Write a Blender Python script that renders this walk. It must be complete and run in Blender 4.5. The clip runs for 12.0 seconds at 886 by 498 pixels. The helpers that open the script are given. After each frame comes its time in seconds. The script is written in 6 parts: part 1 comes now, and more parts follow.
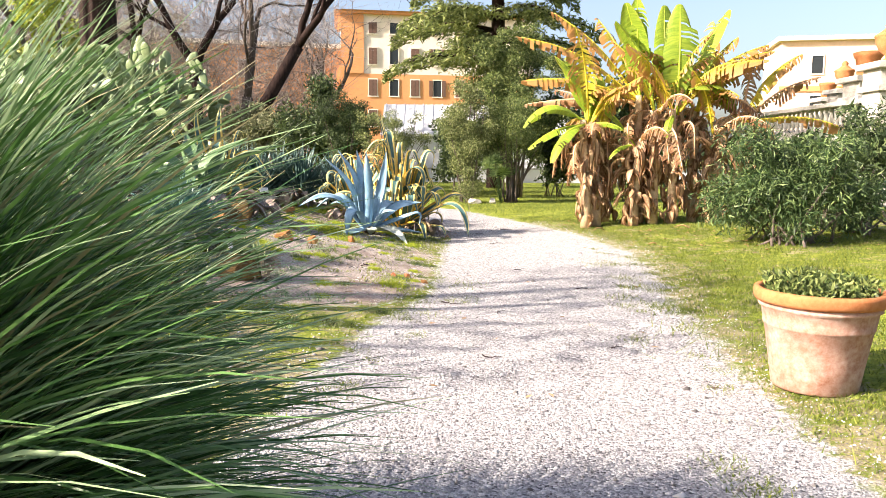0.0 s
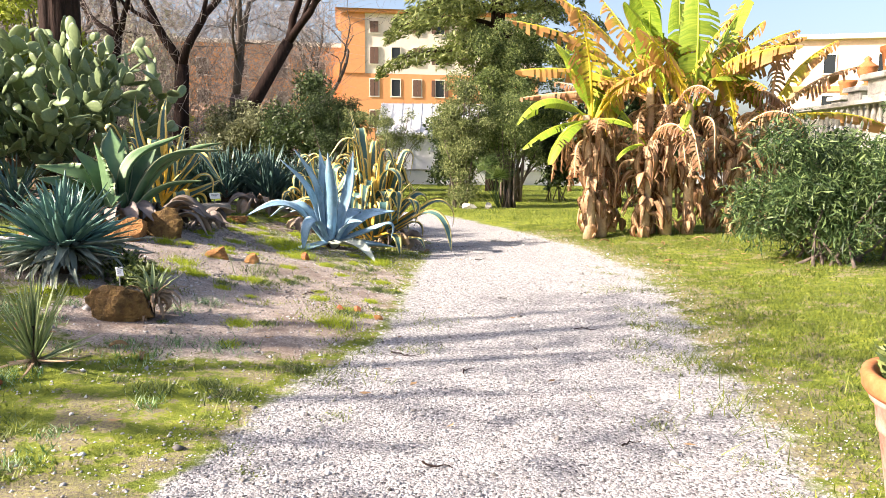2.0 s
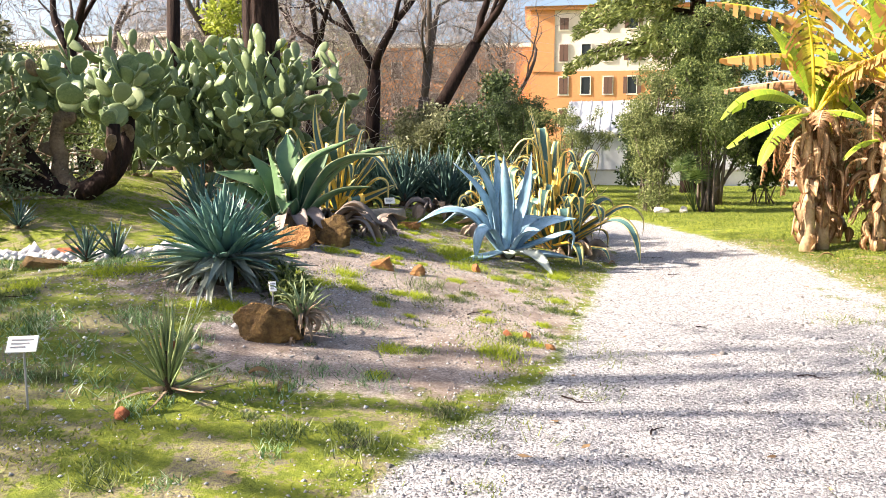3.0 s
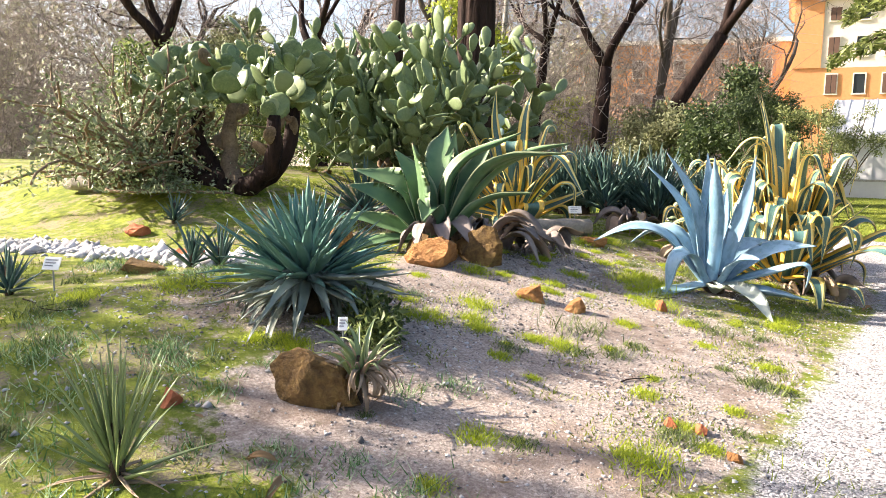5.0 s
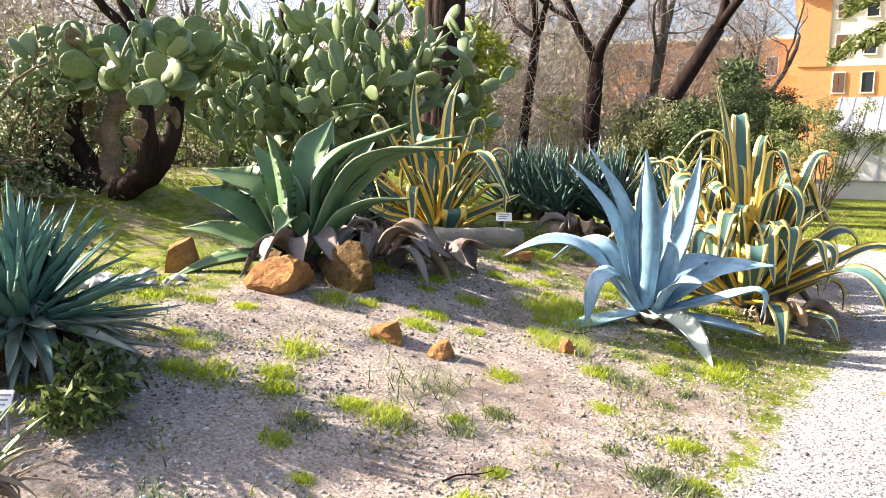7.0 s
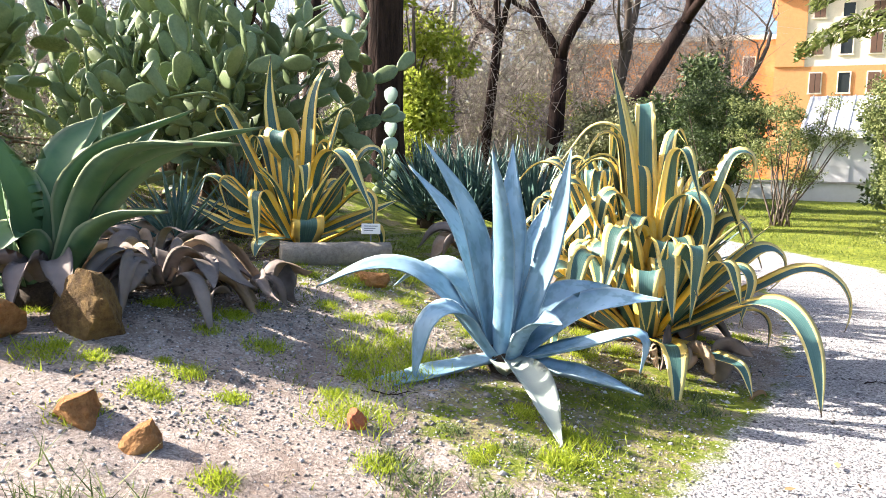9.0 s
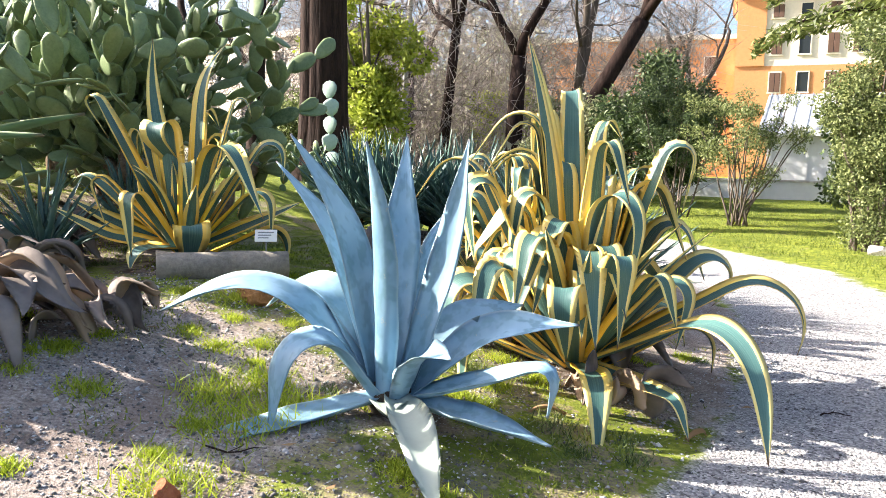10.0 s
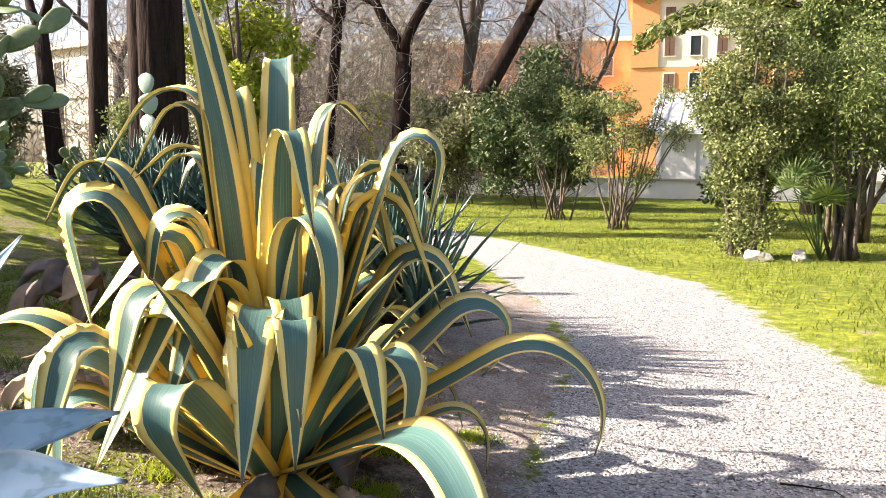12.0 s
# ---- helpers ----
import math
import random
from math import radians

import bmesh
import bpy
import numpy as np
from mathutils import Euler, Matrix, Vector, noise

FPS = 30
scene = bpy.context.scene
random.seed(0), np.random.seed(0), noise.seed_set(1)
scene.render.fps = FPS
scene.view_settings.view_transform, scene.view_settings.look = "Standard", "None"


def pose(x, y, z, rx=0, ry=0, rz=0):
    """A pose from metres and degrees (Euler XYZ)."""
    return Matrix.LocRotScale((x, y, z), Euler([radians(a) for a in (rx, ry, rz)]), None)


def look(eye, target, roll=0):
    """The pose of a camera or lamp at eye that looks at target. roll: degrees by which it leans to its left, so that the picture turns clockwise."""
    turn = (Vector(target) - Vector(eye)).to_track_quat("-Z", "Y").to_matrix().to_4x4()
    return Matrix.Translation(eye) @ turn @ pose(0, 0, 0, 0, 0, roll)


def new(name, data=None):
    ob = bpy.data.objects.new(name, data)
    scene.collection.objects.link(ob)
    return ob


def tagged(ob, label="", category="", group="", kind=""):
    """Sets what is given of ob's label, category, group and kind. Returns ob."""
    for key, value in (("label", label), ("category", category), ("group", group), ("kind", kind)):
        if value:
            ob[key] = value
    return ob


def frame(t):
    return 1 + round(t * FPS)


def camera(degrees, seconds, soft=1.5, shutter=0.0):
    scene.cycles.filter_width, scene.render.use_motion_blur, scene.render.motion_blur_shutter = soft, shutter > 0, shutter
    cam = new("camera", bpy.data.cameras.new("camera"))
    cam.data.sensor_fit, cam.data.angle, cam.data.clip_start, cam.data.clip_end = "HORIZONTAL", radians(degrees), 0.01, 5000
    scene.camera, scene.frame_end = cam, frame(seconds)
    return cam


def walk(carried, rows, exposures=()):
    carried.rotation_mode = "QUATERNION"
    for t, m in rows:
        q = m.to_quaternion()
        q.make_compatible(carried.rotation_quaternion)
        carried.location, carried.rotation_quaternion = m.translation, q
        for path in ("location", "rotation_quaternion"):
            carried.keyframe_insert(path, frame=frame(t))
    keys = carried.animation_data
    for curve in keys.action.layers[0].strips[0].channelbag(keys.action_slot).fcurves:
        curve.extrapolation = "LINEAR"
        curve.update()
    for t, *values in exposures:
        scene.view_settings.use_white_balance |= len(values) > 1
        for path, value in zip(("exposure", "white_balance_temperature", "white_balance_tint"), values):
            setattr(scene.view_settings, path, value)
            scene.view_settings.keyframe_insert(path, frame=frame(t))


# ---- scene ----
cam = camera(61.5, 12.0, 0.6)
METRES, EYE, TILT, LEAN, TURN = 11.5, 1.45, -7.0, -0.4, 0.0
ROWS = [
    (0.0, 0.0, 0.0, 0.0, 0.0, 0.0, 0.0),
    (0.5, 0.0125, 0.0422, 0.0046, 0.41, 0.06, -0.1),
    (1.0, 0.0222, 0.0844, 0.011, 0.55, 0.08, -0.14),
    (1.5, 0.0317, 0.1255, 0.0152, 0.37, 0.1, -0.18),
    (2.0, 0.0355, 0.1677, 0.0197, 0.41, 0.11, -0.14),
    (2.5, 0.0358, 0.2071, 0.0259, 2.81, 0.16, -0.14),
    (3.0, 0.0369, 0.2445, 0.0325, 14.68, -0.09, -1.25),
    (3.5, 0.034, 0.2845, 0.0369, 24.91, -0.51, -3.03),
    (5.5, 0.0437, 0.449, 0.0551, 32.86, -0.89, -4.67),
    (6.0, 0.0465, 0.4875, 0.0585, 33.24, -0.89, -4.72),
    (6.5, 0.0496, 0.5288, 0.0648, 33.37, -0.88, -4.64),
    (7.0, 0.0531, 0.57, 0.0698, 33.18, -0.86, -4.63),
    (9.0, 0.0701, 0.7286, 0.0902, 32.0, -0.72, -4.56),
    (9.5, 0.0688, 0.7719, 0.0938, 30.75, -0.65, -4.39),
    (10.0, 0.068, 0.8108, 0.0991, 29.55, -0.58, -4.2),
    (10.5, 0.0686, 0.8537, 0.1045, 25.51, -0.32, -3.98),
    (11.0, 0.0737, 0.8987, 0.1092, 22.04, -0.01, -3.16),
    (11.5, 0.0794, 0.9402, 0.1135, 22.86, -0.1, -2.83),
    (12.0, 0.0891, 0.984, 0.1208, 23.0, 0.03, -2.66),
]
walk(cam, [(t, pose(0, 0, EYE, TILT, LEAN, TURN) @ pose(METRES * x, METRES * y, METRES * z, 90 + pitch, roll, yaw)) for t, x, y, z, yaw, pitch, roll in ROWS],
     exposures=((0.0, 1.82, 6550, 17), (1.5, 1.72, 6550, 17), (3.0, 1.88, 6550, 15), (5.5, 2.04, 6550, 15), (7.0, 2.06, 6550, 15), (9.5, 2.12, 6150, 13), (11.0, 2.02, 6150, 12), (12.0, 1.92, 6650, 16)))

# ---- world, sun and exposure ----
SUN_FROM = Vector((-0.94, -0.34, 0.0)).normalized()
SUN_ELEV = radians(31)
world = bpy.data.worlds.new("sky")
scene.world = world
world.use_nodes = True
wn = world.node_tree
sky = wn.nodes.new("ShaderNodeTexSky")
sky.sky_type, sky.sun_disc = "NISHITA", False
sky.sun_elevation = SUN_ELEV
sky.sun_rotation = math.atan2(SUN_FROM.x, SUN_FROM.y)
sky.air_density, sky.dust_density, sky.ozone_density = 1.0, 4.0, 1.0
wn.nodes["Background"].inputs["Strength"].default_value = 0.088
wn.links.new(sky.outputs[0], wn.nodes["Background"].inputs["Color"])
sun = new("sun", bpy.data.lights.new("sun", "SUN"))
sun.data.energy, sun.data.angle, sun.data.color = 5.0, radians(0.6), (1.0, 0.9, 0.74)
sun.matrix_world = look((SUN_FROM.x * 40, SUN_FROM.y * 40, 40 * math.tan(SUN_ELEV)), (0, 0, 0))


# ---- materials ----
class Mat:
    """A small helper round one node material."""

    def __init__(self, name, rough=0.7, spec=0.3):
        self.m = bpy.data.materials.new(name)
        self.m.use_nodes = True
        self.t = self.m.node_tree
        self.b = self.t.nodes["Principled BSDF"]
        self.b.inputs["Roughness"].default_value = rough
        self.b.inputs["Specular IOR Level"].default_value = spec
        self.geo = self.t.nodes.new("ShaderNodeNewGeometry")
        self.co = self.t.nodes.new("ShaderNodeTexCoord")

    def node(self, kind):
        return self.t.nodes.new(kind)

    def link(self, a, b):
        self.t.links.new(a, b)

    def noise(self, scale, detail=4.0, rough=0.6, vec=None, stretch=None):
        n = self.node("ShaderNodeTexNoise")
        n.inputs["Scale"].default_value = scale
        n.inputs["Detail"].default_value = detail
        n.inputs["Roughness"].default_value = rough
        v = vec or self.co.outputs["Object"]
        if stretch:
            mp = self.node("ShaderNodeMapping")
            mp.inputs["Scale"].default_value = stretch
            self.link(v, mp.inputs["Vector"])
            v = mp.outputs[0]
        self.link(v, n.inputs["Vector"])
        return n.outputs["Fac"]

    def ramp(self, fac, stops):
        r = self.node("ShaderNodeValToRGB")
        el = r.color_ramp.elements
        while len(el) < len(stops):
            el.new(0.5)
        for e, (p, c) in zip(el, stops):
            e.position = p
            e.color = (*c, 1) if len(c) == 3 else c
        self.link(fac, r.inputs[0])
        return r.outputs[0]

    def mix(self, fac, a, b, mode="MIX"):
        n = self.node("ShaderNodeMix")
        n.data_type, n.blend_type = "RGBA", mode
        for k, v in ((0, fac), (6, a), (7, b)):
            if isinstance(v, (int, float)):
                n.inputs[k].default_value = v
            elif isinstance(v, tuple):
                n.inputs[k].default_value = (*v, 1)
            else:
                self.link(v, n.inputs[k])
        return n.outputs[2]

    def math(self, op, a, b=0.0, c=0.0):
        n = self.node("ShaderNodeMath")
        n.operation = op
        for k, v in enumerate((a, b, c)):
            if isinstance(v, (int, float)):
                n.inputs[k].default_value = v
            else:
                self.link(v, n.inputs[k])
        return n.outputs[0]

    def step(self, v, lo, hi):
        n = self.node("ShaderNodeMapRange")
        n.interpolation_type = "SMOOTHSTEP"
        n.inputs["From Min"].default_value, n.inputs["From Max"].default_value = lo, hi
        self.link(v, n.inputs["Value"])
        return n.outputs[0]

    def attr(self, name):
        n = self.node("ShaderNodeAttribute")
        n.attribute_name = name
        return n.outputs["Fac"]

    def uv(self):
        n = self.node("ShaderNodeSeparateXYZ")
        self.link(self.co.outputs["UV"], n.inputs[0])
        return n.outputs[0], n.outputs[1]

    def rand(self):
        return self.node("ShaderNodeObjectInfo").outputs["Random"]

    def isle(self):
        return self.geo.outputs["Random Per Island"]

    def colour(self, c):
        if isinstance(c, tuple):
            self.b.inputs["Base Color"].default_value = (*c, 1)
        else:
            self.link(c, self.b.inputs["Base Color"])
        return self

    def bump(self, h, strength=0.4, dist=0.01):
        n = self.node("ShaderNodeBump")
        n.inputs["Strength"].default_value, n.inputs["Distance"].default_value = strength, dist
        self.link(h, n.inputs["Height"])
        self.link(n.outputs[0], self.b.inputs["Normal"])
        return self

    def leafy(self, amount=0.3):
        """Thin leaves let part of the light through."""
        tr = self.node("ShaderNodeBsdfTranslucent")
        src = self.b.inputs["Base Color"]
        if src.is_linked:
            self.link(src.links[0].from_socket, tr.inputs["Color"])
        else:
            tr.inputs["Color"].default_value = src.default_value
        mx = self.node("ShaderNodeMixShader")
        mx.inputs[0].default_value = amount
        self.link(self.b.outputs[0], mx.inputs[1])
        self.link(tr.outputs[0], mx.inputs[2])
        self.link(mx.outputs[0], self.t.nodes["Material Output"].inputs["Surface"])
        return self


def foliage(name, dark, mid, light, trans=0.3, rough=0.55):
    m = Mat(name, rough, 0.35)
    c = m.ramp(m.isle(), [(0.0, dark), (0.5, mid), (1.0, light)])
    c = m.mix(m.math("MULTIPLY", m.noise(0.9), 0.5), c, mid)
    return m.colour(c).leafy(trans).m


def bark(name, a, b, scale=6.0):
    m = Mat(name, 0.9, 0.15)
    n = m.noise(scale, 6, 0.65, stretch=(1, 1, 0.14))
    f = m.noise(scale * 5, 4, 0.6, stretch=(1, 1, 0.3))
    c = m.mix(0.35, m.ramp(n, [(0.35, a), (0.65, b)]), m.ramp(f, [(0.3, a), (0.7, b)]))
    return m.colour(c).bump(n, 1.0, 0.06).m


def blotched(name, a, b, c, scale, rough=0.85, bump=0.5, dist=0.01, vary=0.0):
    m = Mat(name, rough, 0.25)
    n1, n2 = m.noise(scale, 5, 0.65), m.noise(scale * 6, 5, 0.7)
    col = m.mix(0.45, m.ramp(n1, [(0.32, a), (0.55, b), (0.72, c)]), m.ramp(n2, [(0.3, a), (0.7, c)]))
    if vary:
        col = m.mix(m.math("MULTIPLY", m.rand(), vary), col, m.ramp(m.rand(), [(0.0, a), (0.5, b), (1.0, c)]))
    return m.colour(col).bump(n2, bump, dist).m


def plain_paint(name, col, rough=0.6, vary=0.12):
    m = Mat(name, rough, 0.3)
    n = m.noise(3.0, 5, 0.7)
    d = tuple(v * (1 - vary) for v in col)
    return m.colour(m.ramp(n, [(0.3, d), (0.7, col)])).m


def ground_material():
    m = Mat("ground_cover", 0.95, 0.15)
    path, sand, dry = m.attr("path"), m.attr("sand"), m.attr("dry")
    pos = m.geo.outputs["Position"]
    fine, mid, big = m.noise(55, 4, 0.75, pos), m.noise(7, 6, 0.7, pos), m.noise(1.1, 5, 0.6, pos)
    vor = m.node("ShaderNodeTexVoronoi")
    vor.inputs["Scale"].default_value = 75
    m.link(pos, vor.inputs["Vector"])
    cell = m.node("ShaderNodeSeparateColor")
    m.link(vor.outputs["Color"], cell.inputs[0])
    grit = m.ramp(cell.outputs[0], [(0.0, (0.07, 0.067, 0.07)), (0.16, (0.22, 0.213, 0.22)), (0.65, (0.36, 0.352, 0.355)), (1.0, (0.56, 0.55, 0.545))])
    grit = m.mix(m.math("MULTIPLY", m.step(mid, 0.5, 0.72), 0.35), grit, (0.27, 0.26, 0.255))
    soil = m.ramp(mid, [(0.25, (0.11, 0.077, 0.06)), (0.5, (0.34, 0.27, 0.22)), (0.75, (0.56, 0.485, 0.42))])
    soil = m.mix(0.6, soil, m.ramp(fine, [(0.34, (0.09, 0.072, 0.062)), (0.5, (0.32, 0.275, 0.25)), (0.66, (0.62, 0.565, 0.52))]))
    soil = m.mix(m.math("MULTIPLY", m.step(m.noise(1.7, 5, 0.7, pos), 0.47, 0.62), 0.6), soil, (0.17, 0.122, 0.095))
    moss = m.ramp(mid, [(0.32, (0.045, 0.065, 0.01)), (0.5, (0.19, 0.225, 0.02)), (0.68, (0.42, 0.43, 0.045))])
    moss = m.mix(0.4, moss, m.ramp(fine, [(0.3, (0.05, 0.07, 0.015)), (0.7, (0.22, 0.27, 0.05))]))
    moss = m.mix(m.step(m.math("ADD", dry, m.math("ADD", m.math("MULTIPLY", m.math("SUBTRACT", mid, 0.5), 1.5), m.math("MULTIPLY", m.math("SUBTRACT", m.noise(2.3, 7, 0.75, pos), 0.5), 2.6))), 0.28, 0.44), moss, m.mix(m.step(fine, 0.4, 0.6), m.mix(0.5, soil, (0.10, 0.085, 0.045)), (0.27, 0.25, 0.10)))
    # Broad noise patches of darker green stand in for shade lying on the lawn.
    moss = m.mix(m.math("MULTIPLY", m.step(m.noise(0.55, 6, 0.7, pos), 0.5, 0.62), 0.4), moss, (0.06, 0.085, 0.014))
    jag = m.math("ADD", m.math("MULTIPLY", m.math("SUBTRACT", mid, 0.5), 1.1), m.math("MULTIPLY", m.math("SUBTRACT", big, 0.5), 0.9))
    s = m.step(m.math("ADD", sand, jag), 0.38, 0.62)
    p = m.step(m.math("ADD", path, m.math("MULTIPLY", jag, 0.8)), 0.36, 0.64)
    # Dark leafy soil, painted deeper still for the shade under plants.
    soil = m.mix(m.math("MULTIPLY", m.step(m.attr("humus_shade"), 0.2, 0.8), m.step(mid, 0.35, 0.6)), soil, (0.055, 0.038, 0.026))
    c = m.mix(p, m.mix(s, moss, soil), grit)
    h = m.math("ADD", m.math("MULTIPLY", m.math("MULTIPLY", vor.outputs["Distance"], p), -0.7), m.math("ADD", fine, m.math("MULTIPLY", mid, 1.5)))
    return m.colour(c).bump(h, 0.9, 0.018).m


def agave_blue():
    m = Mat("blue_agave_leaf", 0.5, 0.35)
    u, v = m.uv()
    n = m.noise(3.0, 4, 0.6, stretch=(1, 1, 0.5))
    c = m.ramp(n, [(0.3, (0.12, 0.23, 0.32)), (0.7, (0.27, 0.42, 0.54))])
    bands = m.noise(5.0, 2, 0.5, m.co.outputs["UV"], (0.6, 2.2, 1))
    c = m.mix(m.math("MULTIPLY", m.step(bands, 0.48, 0.6), 0.6), c, (0.10, 0.20, 0.235))
    c = m.mix(m.math("MULTIPLY", m.step(v, 0.965, 1.0), 0.9), c, (0.06, 0.035, 0.02))
    d = m.math("ABSOLUTE", m.math("SUBTRACT", u, 0.5))
    c = m.mix(m.math("MULTIPLY", m.step(d, 0.44, 0.49), 0.5), c, (0.50, 0.60, 0.62))
    bloom = m.step(m.noise(1.6, 4, 0.6), 0.42, 0.62)
    c = m.mix(m.math("MULTIPLY", bloom, 0.28), c, (0.42, 0.55, 0.64))
    scar = m.step(m.noise(14, 3, 0.7), 0.66, 0.72)
    c = m.mix(m.math("MULTIPLY", scar, 0.45), c, (0.42, 0.38, 0.28))
    return m.colour(c).bump(m.noise(30, 3, 0.6), 0.12, 0.004).m


def agave_striped():
    m = Mat("striped_agave_leaf", 0.45, 0.4)
    u, v = m.uv()
    d = m.math("ABSOLUTE", m.math("SUBTRACT", u, 0.5))
    d = m.math("ADD", d, m.math("MULTIPLY", m.math("SUBTRACT", m.noise(7, 3, 0.6, m.co.outputs["UV"], (2.5, 0.5, 1)), 0.5), 0.12))
    edge = m.step(m.math("SUBTRACT", d, m.math("MULTIPLY", m.rand(), 0.1)), 0.2, 0.222)
    green = m.ramp(m.noise(6, 4, 0.6, m.co.outputs["UV"], (5, 0.7, 1)), [(0.3, (0.016, 0.052, 0.045)), (0.6, (0.05, 0.115, 0.098)), (0.8, (0.13, 0.21, 0.15))])
    lines = m.noise(9, 2, 0.5, m.co.outputs["UV"], (7, 0.12, 1))
    green = m.mix(m.math("MULTIPLY", m.step(lines, 0.58, 0.7), 0.35), green, (0.30, 0.38, 0.26))
    green = m.mix(m.math("MULTIPLY", m.step(lines, 0.42, 0.34), 0.6), green, (0.025, 0.07, 0.055))
    green = m.mix(m.math("MULTIPLY", m.rand(), 0.35), green, (0.10, 0.21, 0.21))
    # Orange base and cream tip paint the shaded inner glow and sunlit ends.
    yellow = m.mix(m.step(v, 0.35, 0.9), (0.80, 0.47, 0.015), (0.72, 0.59, 0.2))
    yellow = m.mix(m.math("MULTIPLY", m.rand(), 0.25), yellow, (0.64, 0.60, 0.33))
    yellow = m.mix(m.math("MULTIPLY", m.step(lines, 0.55, 0.7), 0.45), yellow, (0.78, 0.70, 0.42))
    c = m.mix(edge, green, yellow)
    c = m.mix(m.math("MULTIPLY", m.step(v, 0.955, 0.995), 0.95), c, (0.10, 0.05, 0.025))
    scar = m.step(m.noise(11, 3, 0.7), 0.70, 0.76)
    c = m.mix(m.math("MULTIPLY", scar, 0.6), c, (0.17, 0.10, 0.045))
    return m.colour(c).bump(m.noise(25, 3, 0.6), 0.12, 0.004).m


def leaf_two_tone(name, a, b, edge=None, rough=0.45):
    m = Mat(name, rough, 0.4)
    u, v = m.uv()
    c = m.ramp(m.noise(4.0, 4, 0.6), [(0.3, a), (0.7, b)])
    c = m.mix(m.math("MULTIPLY", m.rand(), 0.4), c, tuple(min(1, x * 1.35) for x in b))
    if edge:
        d = m.math("ABSOLUTE", m.math("SUBTRACT", u, 0.5))
        c = m.mix(m.step(d, 0.43, 0.48), c, edge)
    c = m.mix(m.math("MULTIPLY", m.step(v, 0.95, 1.0), 0.8), c, (0.09, 0.05, 0.025))
    return m.colour(c).bump(m.noise(24, 3, 0.6), 0.12, 0.004).m


def banana_leaf(name, a, b, dead, amount):
    m = Mat(name, 0.45, 0.4)
    u, v = m.uv()
    d = m.math("ABSOLUTE", m.math("SUBTRACT", u, 0.5))
    vein = m.noise(3, 3, 0.6, m.co.outputs["UV"], (0.6, 22, 1))
    c = m.ramp(vein, [(0.3, a), (0.7, b)])
    brown = m.math("ADD", m.math("ADD", d, m.math("MULTIPLY", v, 0.35)), m.math("MULTIPLY", m.noise(2.6, 4, 0.7), 0.5))
    c = m.mix(m.step(brown, 1.05 - amount, 1.3 - amount), c, dead)
    c = m.mix(m.step(d, 0.035, 0.02), c, tuple(min(1, x * 1.5) for x in b))
    return m.colour(c).bump(vein, 0.3, 0.01).leafy(0.4).m


GROUND = ground_material()
BLUE, STRIPED = agave_blue(), agave_striped()
BLUE_OLD = leaf_two_tone("drying_blue_leaf", (0.15, 0.19, 0.16), (0.32, 0.36, 0.31), rough=0.7)
GREEN_AG = leaf_two_tone("green_agave_leaf", (0.03, 0.085, 0.042), (0.10, 0.17, 0.07), (0.26, 0.30, 0.17), 0.55)
YUCCA = leaf_two_tone("yucca_leaf", (0.06, 0.14, 0.12), (0.12, 0.23, 0.19))
YUCCA_OLD = leaf_two_tone("old_yucca_leaf", (0.10, 0.13, 0.11), (0.26, 0.29, 0.24))
DARK_AG = leaf_two_tone("dark_agave_leaf", (0.022, 0.06, 0.05), (0.085, 0.15, 0.125))
SPIKY = leaf_two_tone("spiky_leaf", (0.10, 0.15, 0.05), (0.24, 0.29, 0.13))
STRAW = leaf_two_tone("dead_leaf", (0.13, 0.085, 0.055), (0.38, 0.28, 0.19), rough=0.85)
WITHERED = leaf_two_tone("withered_leaf", (0.05, 0.04, 0.037), (0.24, 0.20, 0.18), rough=0.9)
PAD = blotched("cactus_pad", (0.045, 0.08, 0.035), (0.12, 0.175, 0.075), (0.31, 0.36, 0.2), 5.0, 0.4, 0.25, 0.006, 0.8)
# Thatch colour made near-black to carry the shade between crowded leaves.
SHADE_THATCH = blotched("shade_dark_thatch", (0.015, 0.011, 0.008), (0.05, 0.035, 0.024), (0.12, 0.085, 0.055), 12.0)
PAD_OLD = blotched("corky_cactus_stem", (0.05, 0.035, 0.025), (0.19, 0.125, 0.075), (0.36, 0.27, 0.18), 6.0, 0.9, 0.7, 0.02)
PAD_PALE = blotched("pale_cactus_pad", (0.22, 0.31, 0.27), (0.30, 0.40, 0.35), (0.38, 0.47, 0.42), 4.0, 0.6, 0.2, 0.005)
GRASS = foliage("grass_blade", (0.02, 0.065, 0.015), (0.10, 0.21, 0.055), (0.55, 0.66, 0.42), 0.2, 0.3)
GRASS_DRY = foliage("dry_grass_blade", (0.25, 0.22, 0.12), (0.36, 0.33, 0.18), (0.48, 0.46, 0.28), 0.2)
TUFT = foliage("tuft_blade", (0.15, 0.21, 0.012), (0.33, 0.41, 0.025), (0.52, 0.55, 0.07), 0.45)
CHOLLA = foliage("cholla_joint", (0.05, 0.075, 0.03), (0.17, 0.215, 0.10), (0.42, 0.46, 0.30), 0.2)
TURF_BED = foliage("mossy_blade", (0.07, 0.095, 0.012), (0.16, 0.20, 0.02), (0.32, 0.34, 0.05), 0.35)
TURF = foliage("turf_blade", (0.04, 0.065, 0.009), (0.11, 0.15, 0.016), (0.26, 0.28, 0.038), 0.3)
BAMBOO = foliage("narrow_leaf", (0.008, 0.02, 0.006), (0.04, 0.08, 0.022), (0.21, 0.28, 0.10), 0.18)
SHRUB = foliage("shrub_leaf", (0.014, 0.028, 0.009), (0.10, 0.145, 0.038), (0.34, 0.38, 0.13), 0.3)
